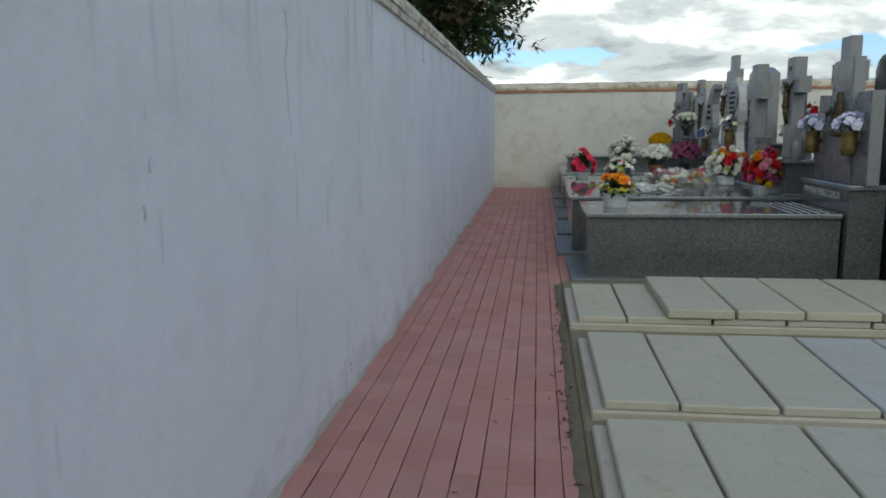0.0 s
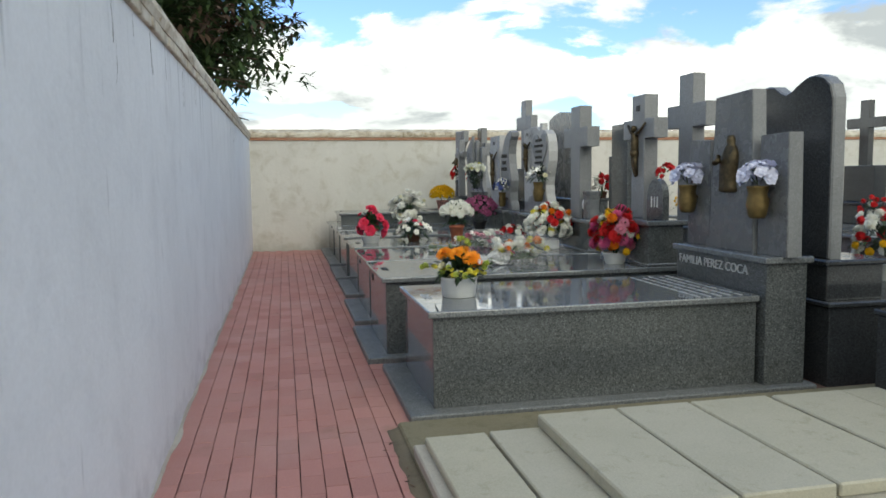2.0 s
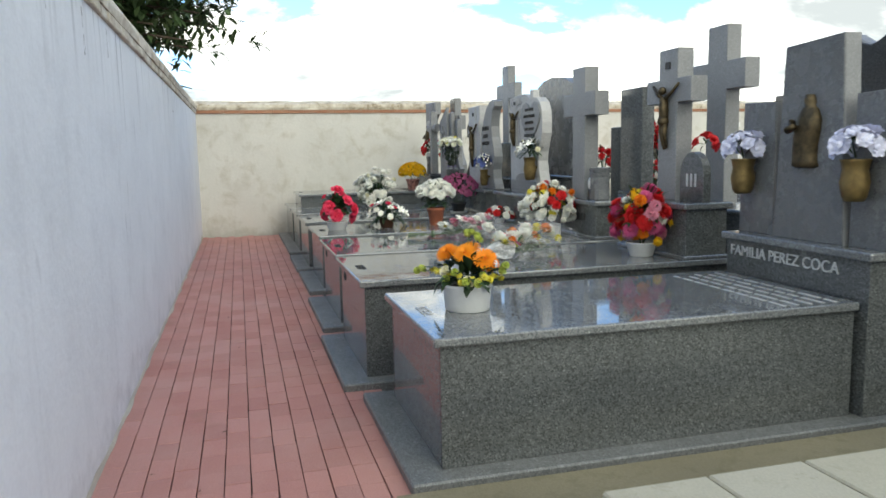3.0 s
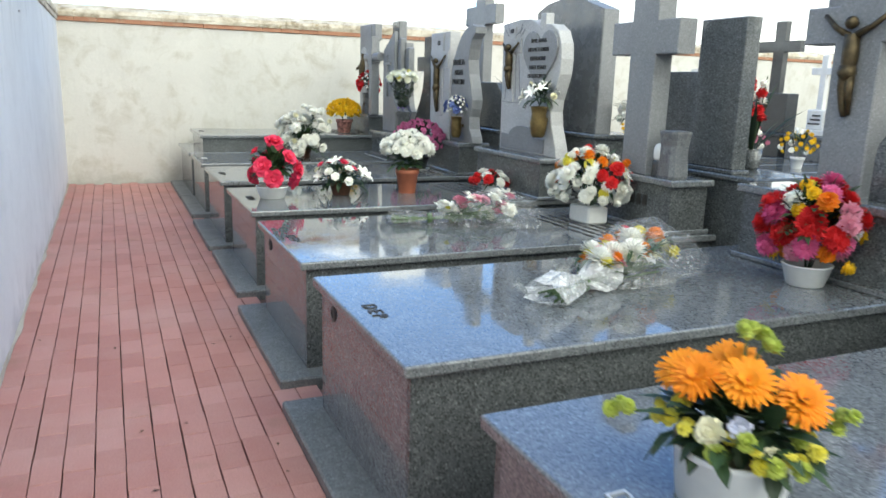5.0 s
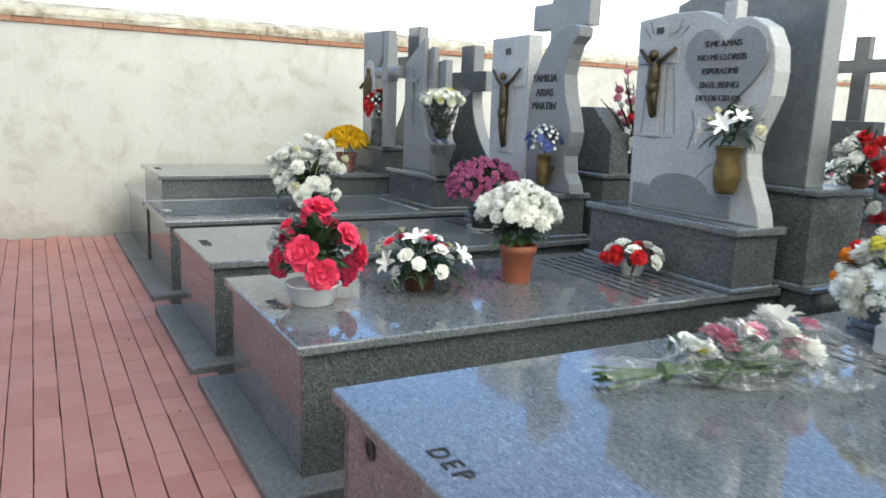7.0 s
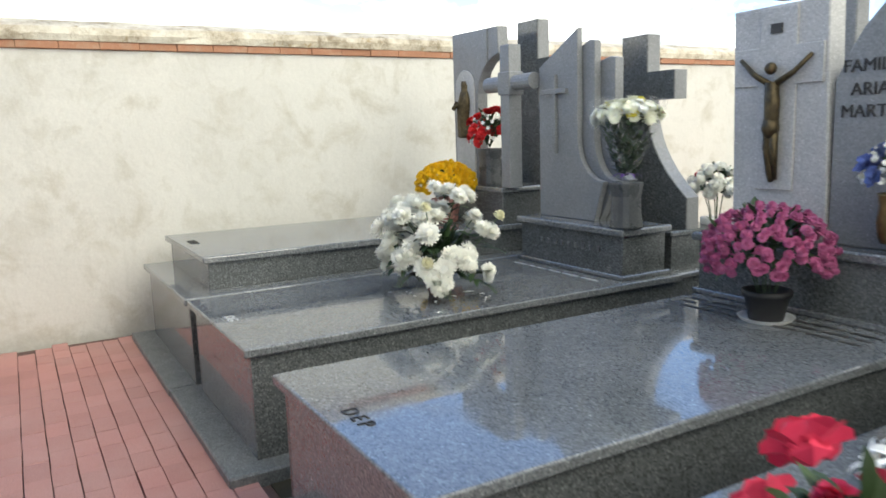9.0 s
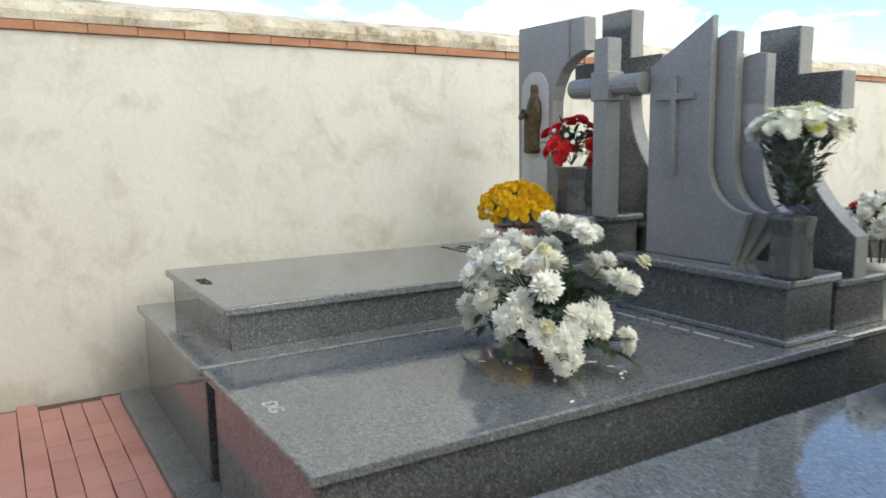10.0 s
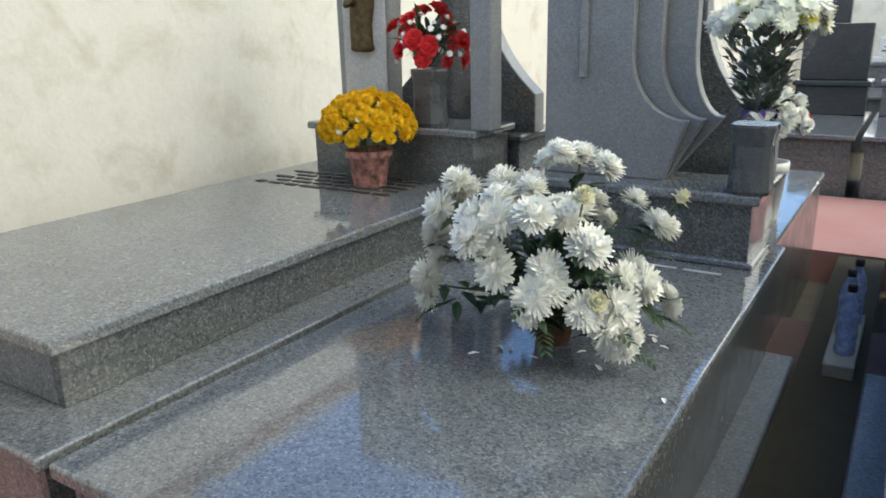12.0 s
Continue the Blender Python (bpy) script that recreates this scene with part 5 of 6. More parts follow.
dressed("white_basket", "white roses and lilies with palm leaves in a basket", (1.27, 12.20, 0.589), ("bowl", 0.080, 0.10, M_POT_DARK), (0, 0, 0.135), (0.19, 0.22, 0.135),
        [(B_ROSE_W2, 10), (B_LILY, 6), (B_ROSE_PK2, 5), (B_ROSE_C, 4)], 105, 110, (0.10, 0.03), M_LEAF_DARK, 17, -0.1, 6, 0.25, 0.24)
dressed("chrysanthemum_pot", "round white chrysanthemum in a terracotta-coloured pot", (1.84, 12.18, 0.589), ("pot", 0.098, 0.20, M_TERRACOTTA), (0, 0, 0.36), (0.18, 0.19, 0.125),
        [(B_SPRAY_S, 40), (B_MUM_S, 14)], 106, 80, (0.09, 0.04), M_LEAF, 0, -0.12, 0, 0.3, 0.10)
greenery(bpy.data.objects["chrysanthemum_pot"], 120, (0, 0, 0.25), (0.13, 0.13, 0.10), 0.09, 0.04, M_LEAF, 506, 0, "lower_leaves")
dressed("small_bowl", "low red and white flowers in a small white bowl", (2.58, 12.10, 0.589), ("bowl", 0.062, 0.055, M_POT_WHITE), (0, 0, 0.085), (0.13, 0.15, 0.075),
        [(B_ROSE_W, 8), (B_POM_R, 8)], 107, 50, (0.07, 0.025), M_LEAF_DARK, 0, -0.1)
dressed("purple_chrysanthemum", "domed purple chrysanthemum in a dark pot on a saucer", (2.56, 13.70, 0.599), ("pot", 0.105, 0.14, M_POT_BLACK), (0, 0, 0.31), (0.26, 0.27, 0.20),
        [(B_POM_P, 200)], 108, 160, (0.09, 0.04), M_LEAF_DARK, 0, -0.35, 8, 0.15, 0.06)
own = lathe([(0.11, 0.0), (0.125, 0.018), (0.115, 0.016), (0.10, 0.004)], 24)
part("saucer", own, M_POT_WHITE, bpy.data.objects["purple_chrysanthemum"], "cream plastic saucer")
dressed("vase_flowers", "blue and white dried flowers in a brass vase", (2.80, 13.30, 1.17), None, (0, 0, 0.09), (0.10, 0.12, 0.12), [(B_BLUE, 10), (B_TINY_W, 34), (B_BLUE, 3)], 109, 30, (0.06, 0.012), M_LEAF, 0, -0.3)
dressed("vase_flowers", "white lilies with dark leaves in a brass vase", (2.80, 11.70, 1.325), None, (0, 0, 0.09), (0.11, 0.15, 0.11), [(B_LILY, 8), (B_BUD_W, 3)], 110, 50, (0.12, 0.03), M_LEAF_DARK, 3, -0.2)
for y in (7.02, 7.88):
    dressed("vase_flowers", "white-lilac artificial blooms in a brass vase", (2.655, y, 1.325), None, (0, 0, 0.07), (0.095, 0.10, 0.075), [(B_RUFFLE, 17)], 111 + int(y), 12, (0.06, 0.02), M_LEAF, 0, -0.25, 3)
def spreading_chrysanthemums(x, y, z):
    """Loose sprays of white chrysanthemums on long stems over dark fern leaves."""
    root = flower_pot("white_chrysanthemums", "large spreading white chrysanthemums, some petals fallen", x, y, z)
    pot(root, 0.075, 0.12, M_POT_DARK)
    rng = random.Random(613)
    leaves = bmesh.new()
    sprays = (
        (0.117, -0.03, 0.581, 7, 0.085, B_SPRAY_S), (-0.044, 0.333, 0.467, 5, 0.07, B_SPRAY), (-0.036, 0.411, 0.275, 4, 0.06, B_SPRAY),
        (-0.113, 0.383, 0.157, 3, 0.055, B_SPRAY), (-0.173, 0.077, 0.47, 7, 0.095, B_SPRAY), (-0.1, -0.067, 0.456, 3, 0.05, B_SPRAY),
        (-0.138, -0.154, 0.359, 1, 0, B_SPRAY_L), (-0.273, 0.082, 0.308, 2, 0.05, B_SPRAY), (-0.222, -0.065, 0.27, 3, 0.05, B_SPRAY),
        (-0.244, -0.032, 0.184, 1, 0, B_SPRAY), (-0.138, -0.226, 0.16, 4, 0.07, B_SPRAY), (-0.143, -0.29, 0.101, 2, 0.04, B_SPRAY_S),
        (0.129, -0.191, 0.441, 1, 0, B_SPRAY_S), (0.179, -0.266, 0.366, 3, 0.05, B_SPRAY_S), (0.024, -0.25, 0.241, 4, 0.06, B_SPRAY),
        (0.124, -0.327, 0.15, 2, 0.04, B_SPRAY_S), (0.068, 0.167, 0.456, 3, 0.07, B_SPRAY), (0.256, -0.021, 0.372, 4, 0.07, B_SPRAY_S),
        (0.059, 0.306, 0.3, 4, 0.08, B_SPRAY))
    for cx, cy, cz, n, spread, me in sprays:
        c = Vector((cx, cy, max(cz, 0.075)))
        out = (c - Vector((0, 0, 0.16))).normalized()
        part("stem", tube([(0, 0, 0.09), c * 0.5 + Vector((0, 0, 0.07)), c - out * 0.02], [0.005, 0.004, 0.003], 5), M_STEM, root)
        for k in range(9):
            q = rng.uniform(0.35, 0.95)
            leaf(leaves, Vector((0, 0, 0.09)).lerp(c, q) + Vector((rng.gauss(0, 0.02), rng.gauss(0, 0.02), rng.gauss(0, 0.015))), rng.uniform(0, 6.28), rng.uniform(-0.3, 0.7), rng.uniform(0.06, 0.11), 0.035, 0.7)
        if rng.random() < 0.7:
            frond(leaves, c * 0.75, math.atan2(cy, cx) + rng.uniform(-0.5, 0.5), rng.uniform(-0.1, 0.5), 0.17)
        for k in range(n):
            a = 2.4 * k + rng.uniform(0, 0.6)
            side = out.orthogonal().normalized()
            d = spread * math.sqrt(k + 0.3) * 0.62 * (Matrix.Rotation(a, 3, out) @ side)
            p = c + d + out * rng.uniform(-0.03, 0.015)
            p.z = max(p.z, 0.052)
            put_bloom(root, me, p, out + d * 5 + Vector((rng.gauss(0, 0.22), rng.gauss(0, 0.22), 0.15 + rng.gauss(0, 0.15))), rng.uniform(0.76, 1.0), rng.uniform(0, 6))
    for at in ((-0.144, -0.145, 0.51), (-0.177, -0.204, 0.222), (0.213, -0.315, 0.452)):
        put_bloom(root, B_BUD_W, at, at, 1.15)
        part("stem", tube([(0, 0, 0.09), Vector(at) * 0.6, at], 0.003, 5), M_STEM, root)
    part("fern_leaves", leaves, M_LEAF_DARK, root, "dark ferny leaves")
    greenery(root, 230, (0, 0, 0.20), (0.19, 0.21, 0.17), 0.09, 0.032, M_LEAF_DARK, 513, 0, "lower_leaves")


spreading_chrysanthemums(1.70, 15.205, 0.577)
dressed("yellow_chrysanthemum", "domed yellow chrysanthemum in a paper-wrapped pot", (2.60, 16.62, 0.786), ("pot", 0.115, 0.185, simple("printed_paper", (0.42, 0.20, 0.17), 0.6, 0, 0.75, 28)), (0, 0, 0.285), (0.215, 0.215, 0.165),
        [(B_POM_Y, 150), (B_TINY_W, 10)], 114, 90, (0.07, 0.03), M_LEAF, 0, -0.2, 4, 0.2, 0.05)
dressed("red_roses", "red roses with small white flowers in a stone vase", (2.90, 16.44, 1.34), None, (0, 0, 0.125), (0.14, 0.19, 0.16), [(B_ROSE_R, 17), (B_TINY_W, 24)], 115, 60, (0.10, 0.035), M_LEAF_DARK, 0, -0.5)
WRAPPED = dressed("wrapped_mums", "white and yellow flowers in clear film with purple ribbon", (2.80, 14.845, 1.15), None, (-0.02, -0.03, 0.39), (0.16, 0.18, 0.085),
                  [(B_DAISY_C, 46), (B_DAISY_S, 12), (B_SPRAY_S, 3), (B_POM_L, 5)], 116, 70, (0.06, 0.03), M_LEAF, 0, -0.15, 0)
own = bmesh.new()
rng = random.Random(516)
for k in range(330):
    z, a = rng.uniform(0.05, 0.36), rng.uniform(0, 6.283)
    q = (0.03 + 0.36 * z) * math.sqrt(rng.random())
    leaf(own, (q * math.cos(a), q * math.sin(a), z), a + rng.uniform(-1, 1), rng.uniform(0.4, 1.3), rng.uniform(0.04, 0.075), 0.03, 0.5)
part("lower_leaves", own, M_LEAF_DARK, WRAPPED, "dense dark leaves")
own = bmesh.new()
rings = []
rng = random.Random(5)
for r, z in ((0.045, 0.02), (0.05, 0.06), (0.10, 0.17), (0.165, 0.30), (0.215, 0.42), (0.235, 0.49)):
    rings.append([own.verts.new((r * (1 + rng.uniform(-0.09, 0.09)) * math.cos(6.283 * k / 22), r * (1 + rng.uniform(-0.09, 0.09)) * math.sin(6.283 * k / 22), z + (rng.uniform(-0.03, 0.03) if r > 0.2 else 0))) for k in range(22)])
for p, q in zip(rings, rings[1:]):
    for k in range(22):
        own.faces.new((p[k], p[(k + 1) % 22], q[(k + 1) % 22], q[k]))
FILM = part("wrapping", own, film_material("stiff_cellophane", 0.02, 0.20), WRAPPED, "clear crinkled film", True)
FILM.visible_shadow = False
own = bmesh.new()
for k in range(7):
    leaf(own, (0, 0, 0.05), 0.9 * k, 0.4, 0.10, 0.03, 1.4, 5)
part("ribbon", own, M_RIBBON, WRAPPED, "purple ribbon bow")

# the square pot of the centrepiece
part("square_pot", box(-0.08, 0.08, -0.115, 0.115, 0.0, 0.115, 0.012), M_POT_WHITE, bpy.data.objects["chrysanthemum_centrepiece"], "square white plastic pot")

# fallen petals beside the white chrysanthemums
own = bmesh.new()
rng = random.Random(9)
for k in range(16):
    a, d = rng.uniform(2.0, 6.2), rng.uniform(0.12, 0.5)
    petal_strip(own, rng.uniform(0, 6), 0.035, 0.014, 0.2, -0.2, (d * math.cos(a), d * math.sin(a), 0.003), 3, 0.2)
ob = link_mesh("fallen_petals", own, P_WHITE)
ob.location = (1.74, 15.18, 0.577)
tagged(ob, "fallen white petals scattered on a granite lid", "petals", "", "stuff")


def lying_bouquet(label, foot, head, blooms, seed, white_foot, tall):
    """A bouquet in clear film, laid down on a lid: stems, tie, flowers, wrapping."""
    foot, head = Vector(foot), Vector(head)
    length = (head - foot).length
    root = thing("wrapped_bouquet", label, "flowers", foot, math.degrees(math.atan2(head.y - foot.y, head.x - foot.x)))
    rng = random.Random(seed)
    own = bmesh.new()
    for k in range(16):
        s = rng.uniform(-0.07, 0.07)
        part("stem", tube([(0.0, s, 0.03 + rng.uniform(-0.02, 0.02)), (length * 0.27, s * 0.25, 0.035), (length * 0.70, s * 2.2, 0.05 + rng.uniform(0, 0.05))], 0.004, 5), M_STEM, root)
    for k in range(130):
        leaf(own, (length * rng.uniform(0.32, 0.88), rng.uniform(-0.12, 0.12), rng.uniform(0.02, 0.02 + tall * 0.7)), rng.uniform(-0.8, 0.8), rng.uniform(-0.2, 0.7), 0.11, 0.022, 0.5)
    part("foliage", own, M_LEAF, root)
    bag = [me for me, n in blooms for _ in range(n)]
    rng.shuffle(bag)
    for me in bag:
        q = rng.uniform(0.36, 0.90)
        ob = new("bloom", me)
        ob.parent = root
        ob.matrix_basis = Matrix.Translation((length * q, rng.uniform(-0.30, 0.30) * q * length * 0.62, 0.05 + tall * rng.uniform(0.1, 0.85) * min(1.0, q * 1.7))) @ Vector((0.5, rng.uniform(-0.6, 0.6), 1)).to_track_quat("Z", "Y").to_matrix().to_4x4() @ Matrix.Scale(rng.uniform(0.85, 1.15), 4)
    own = bmesh.new()
    rings = []
    for q, w, h in ((-0.02, 0.10, 0.055), (0.12, 0.075, 0.05), (0.27, 0.028, 0.035), (0.36, 0.085, tall * 0.4), (0.48, 0.13, tall * 0.75), (0.62, 0.175, tall), (0.78, 0.205, tall * 1.1), (0.93, 0.225, tall * 1.05), (1.06, 0.235, tall * 0.8)):
        ring = []
        for k in range(20):
            a = 6.283 * k / 20
            j = 1 + rng.uniform(-0.12, 0.12)
            ring.append(own.verts.new((length * q + rng.uniform(-0.02, 0.02), w * j * math.cos(a), max(0.004, 0.04 + h * j * math.sin(a)))))
        rings.append(ring)
    for p, q in zip(rings, rings[1:]):
        for k in range(20):
            own.faces.new((p[k], p[(k + 1) % 20], q[(k + 1) % 20], q[k]))
    film = part("wrapping", own, M_FILM, root, "clear crinkled film")
    film.visible_shadow = False
    own = bmesh.new()
    lathe([(0.032, 0.0), (0.036, 0.012), (0.032, 0.03)], 12, own)
    own.transform(Matrix.Translation((length * 0.26, 0, 0.038)) @ Matrix.Rotation(math.pi / 2, 4, "Y"))
    part("tie", own, M_LEAF, root)
    if white_foot:
        own = bmesh.new()
        rings = []
        for q, w, h in ((-0.04, 0.085, 0.05), (0.06, 0.09, 0.065), (0.16, 0.055, 0.05), (0.25, 0.034, 0.040), (0.34, 0.07, 0.09), (0.44, 0.10, 0.13)):
            rings.append([own.verts.new((length * q + rng.uniform(-0.03, 0.03), w * rng.uniform(0.6, 1.25) * math.cos(6.283 * k / 16), max(0.006, 0.045 + h * rng.uniform(0.6, 1.3) * math.sin(6.283 * k / 16)))) for k in range(16)])
        for p, q in zip(rings, rings[1:]):
            for k in range(16):
                own.faces.new((p[k], p[(k + 1) % 16], q[(k + 1) % 16], q[k]))
        part("film_cuff", own, M_CUFF, root, "crumpled milky film cuff")
    return root


lying_bouquet("yellow, white and orange bouquet in clear film", (1.13, 8.78, 0.65), (1.98, 9.16, 0.65), [(B_SPRAY, 4), (B_SPRAY_S, 6), (B_POM_L, 11), (B_DAISY_C, 6), (B_POM_O, 8), (B_ROSE_C, 4), (B_LILY, 2), (B_ROSE_PK2, 3)], 201, True, 0.20)
lying_bouquet("pink and white bouquet in clear film", (1.18, 10.73, 0.614), (2.03, 10.56, 0.614), [(B_ROSE_PK, 11), (B_SPRAY_S, 4), (B_ROSE_W, 6), (B_LILY, 5), (B_TINY_W, 14), (B_TINY_L, 3)], 202, False, 0.15)


# ---- flowers and rows further off ----
def gladioli(x, y, z, h, seed, material):
    """Tall flower spikes with blooms along them."""
    root = flower_pot("gladioli", "tall red gladiolus spikes with small white flowers", x, y, z)
    part("pot", lathe([(0.05, 0), (0.06, 0.02), (0.07, 0.14), (0.06, 0.14)], 14), M_GRANITE_SIDE, root, "", True)
    rng = random.Random(seed)
    own = bmesh.new()
    tips = []
    for k in range(6):
        a, s = rng.uniform(0, 6.28), rng.uniform(0.04, 0.20)
        tip = (s * math.cos(a), s * math.sin(a), h * rng.uniform(0.75, 1.0))
        tips.append(tip)
        tube([(0, 0, 0.10), (tip[0] * 0.5, tip[1] * 0.5, tip[2] * 0.55), tip], 0.004, 5, own)
    for k in range(22):
        leaf(own, (0, 0, 0.10), rng.uniform(0, 6.28), rng.uniform(0.7, 1.4), h * rng.uniform(0.4, 0.8), 0.025, 0.5)
    part("leaves", own, M_LEAF_DARK, root)
    for tip in tips:
        for q in range(5):
            f = 0.55 + 0.09 * q
            ob = new("bloom", material if rng.random() < 0.7 else B_POM_W)
            ob.parent = root
            ob.matrix_basis = Matrix.Translation((tip[0] * f + rng.uniform(-0.02, 0.02), tip[1] * f + rng.uniform(-0.02, 0.02), tip[2] * f)) @ Euler((rng.uniform(-1, 1), rng.uniform(-1, 1), 0)).to_matrix().to_4x4() @ Matrix.Scale(0.8, 4)
    return root


gladioli(3.52, 10.12, 0.99, 0.72, 301, B_POM_R)
gladioli(3.60, 13.24, 1.06, 0.85, 302, B_POM_PK)
dressed("grave_flowers", "pink, red and white flowers on a back tomb", (3.60, 13.16, 1.06), ("pot", 0.06, 0.10, M_POT_DARK), (0, 0, 0.28), (0.15, 0.17, 0.18), [(B_POM_PK, 8), (B_POM_W, 9), (B_POM_R, 6)], 303, 60, (0.09, 0.03), M_LEAF_DARK, 0, -0.6)
dressed("grave_flowers", "red flowers with spiky leaves on a back tomb", (3.58, 11.47, 1.13), ("pot", 0.05, 0.08, M_POT_DARK), (0, 0, 0.16), (0.10, 0.11, 0.12), [(B_POM_R, 6), (B_POM_W, 7)], 304, 40, (0.16, 0.02), M_LEAF_DARK, 0, -0.4)
dressed("white_flower_pot", "white chrysanthemums in a tall white pot", (3.68, 14.92, 0.57), ("pot", 0.10, 0.30, M_POT_WHITE), (0, 0, 0.50), (0.14, 0.15, 0.12), [(B_MUM_W2, 12), (B_POM_W, 14), (B_POM_R, 4)], 305, 90, (0.09, 0.03), M_LEAF_DARK, 0, -0.4)
dressed("rose_vase", "single red rose bloom on a granite plaque", (2.82, 8.50, 1.375), None, (0, 0, 0.05), (0.05, 0.06, 0.05), [(B_ROSE_R, 4)], 306, 8, (0.06, 0.02), M_LEAF_DARK, 0, -0.2, 0)

setting("path_east", box(5.30, 7.22, -6.0, 17.76, -0.238, -0.005), M_PAVER, "red paved path behind the second row")


def far_tomb(y, kind, flowers, seed, x=8.35):
    """A tomb of the row across the second path: chest, lid, pedestal and a cross or slab."""
    white = kind == "white_cross"
    m = M_MARBLE if white else (M_GRANITE_DARK if kind == "dark_cross" else M_GRANITE_LIGHT)
    words = {"white_cross": "dark granite tomb with a small white marble cross", "dark_cross": "dark granite tomb with a tall dark cross", "slab": "grey granite tomb with an upright slab"}
    root = thing("far_tomb", words[kind], "tomb", (x, y, 0), 0, "tombs across the second path")
    part("chest", box(-1.05, 1.1, -0.37, 0.37, -0.24, 0.50, 0.006), M_GRANITE_SIDE, root)
    part("lid", box(-1.10, 1.1, -0.40, 0.40, 0.502, 0.55, 0.010), M_GRANITE, root)
    stand = M_GRANITE_MID if white else m
    part("pedestal", box(0.62, 1.05, -0.36, 0.36, 0.552, 0.86, 0.006), stand, root)
    part("cap", box(0.58, 1.09, -0.39, 0.39, 0.862, 0.92, 0.012), stand, root)
    if kind == "white_cross":
        part("step", box(0.68, 0.98, -0.22, 0.22, 0.922, 1.0, 0.01), m, root)
        part("foot", box(0.73, 0.93, -0.15, 0.15, 1.002, 1.30, 0.02), m, root)
        for k in range(3):
            part("letter_bar", box(0.722, 0.731, -0.10, 0.10 - 0.03 * k, 1.08 + 0.06 * k, 1.105 + 0.06 * k), M_LETTER, root)
        part("cross", prism(latin_cross(0, 1.302, 2.08, 1.80, 1.90, 0.05, 0.21), 0.79, 0.87, 0.008), m, root)
    elif kind == "dark_cross":
        part("foot", box(0.70, 0.95, -0.34, 0.34, 0.922, 1.52, 0.01), m, root)
        part("cross", prism(latin_cross(0, 1.522, 2.60, 2.14, 2.31, 0.10, 0.40), 0.77, 0.88, 0.006), m, root)
    else:
        part("slab", prism([(-0.36, 0.922), (0.36, 0.922), (0.36, 1.62)] + arc(0, 1.62, 0.30, 0, 180, 10, 0.36)[1:], 0.76, 0.88, 0.006), m, root)
    if flowers:
        mix = [[(B_POM_R, 12), (B_MUM_W2, 6)], [(B_MUM_W2, 12), (B_POM_W, 8)], [(B_POM_Y, 22), (B_POM_W, 6)], [(B_POM_PK, 12), (B_POM_W, 8)]][seed % 4]
        dressed("grave_flowers", ["red and white flowers on a far tomb", "white chrysanthemums on a far tomb", "yellow chrysanthemums on a far tomb", "pink and white flowers on a far tomb"][seed % 4],
                (x - 0.5, y, 0.55), ("pot", 0.09, 0.15, M_POT_DARK if seed % 2 else M_POT_WHITE), (0, 0, 0.30), (0.20, 0.22, 0.20), mix, 400 + seed, 70, (0.10, 0.03), M_LEAF_DARK, 0, -0.5)
    return root


for i, (y, kind, has) in enumerate(((8.2, "slab", 0), (9.1, "white_cross", 1), (10.0, "slab", 0), (10.9, "white_cross", 0), (11.75, "dark_cross", 1), (12.6, "white_cross", 0), (13.45, "dark_cross", 1), (14.3, "white_cross", 1), (15.15, "dark_cross", 0), (16.0, "white_cross", 0), (16.85, "white_cross", 1))):
    far_tomb(y, kind, has, i)
for y in (10.4, 12.6, 14.8, 16.6):
    root = copy_thing(bpy.data.objects["far_tomb.001"], pose(12.6, y, 0))

# flowers on the lids of the second row
dressed("grave_flowers", "red and white flowers with dark leaves on a granite lid", (4.35, 7.75, 0.55), ("pot", 0.09, 0.15, M_POT_WHITE), (0, 0, 0.30), (0.24, 0.27, 0.22), [(B_POM_R, 14), (B_SPRAY_S, 16), (B_POM_Y, 4)], 421, 120, (0.12, 0.035), M_LEAF_DARK, 3, -0.5)
dressed("grave_flowers", "white lilies and red carnations on a granite lid", (4.45, 12.05, 0.62), ("pot", 0.10, 0.16, M_POT_DARK), (0, 0, 0.36), (0.24, 0.26, 0.26), [(B_LILY, 9), (B_POM_R, 9), (B_SPRAY_S, 9)], 422, 130, (0.13, 0.035), M_LEAF_DARK, 4, -0.5)
gladioli(4.30, 11.62, 0.62, 0.95, 423, B_POM_R)

# the neighbour in the second row, seen past the first tomb
back_block(5.25, 6.55, 1.12, "dark granite back tomb with rounded edges", 0.58, M_GRANITE_DARK)
B0 = stone("flared_stele", "dark granite stele with a flared head", 3.4, 5.95, 1.12, G2)
plate(B0, "slab", [(5.72, 1.12), (6.18, 1.12), (6.14, 1.62), (6.42, 1.66), (6.42, 1.80), (6.16, 1.80), (6.22, 2.20), (5.95, 2.36), (5.68, 2.20), (5.74, 1.80), (5.48, 1.80), (5.48, 1.66), (5.76, 1.62)], 3.34, 3.46, M_GRANITE_DARK)


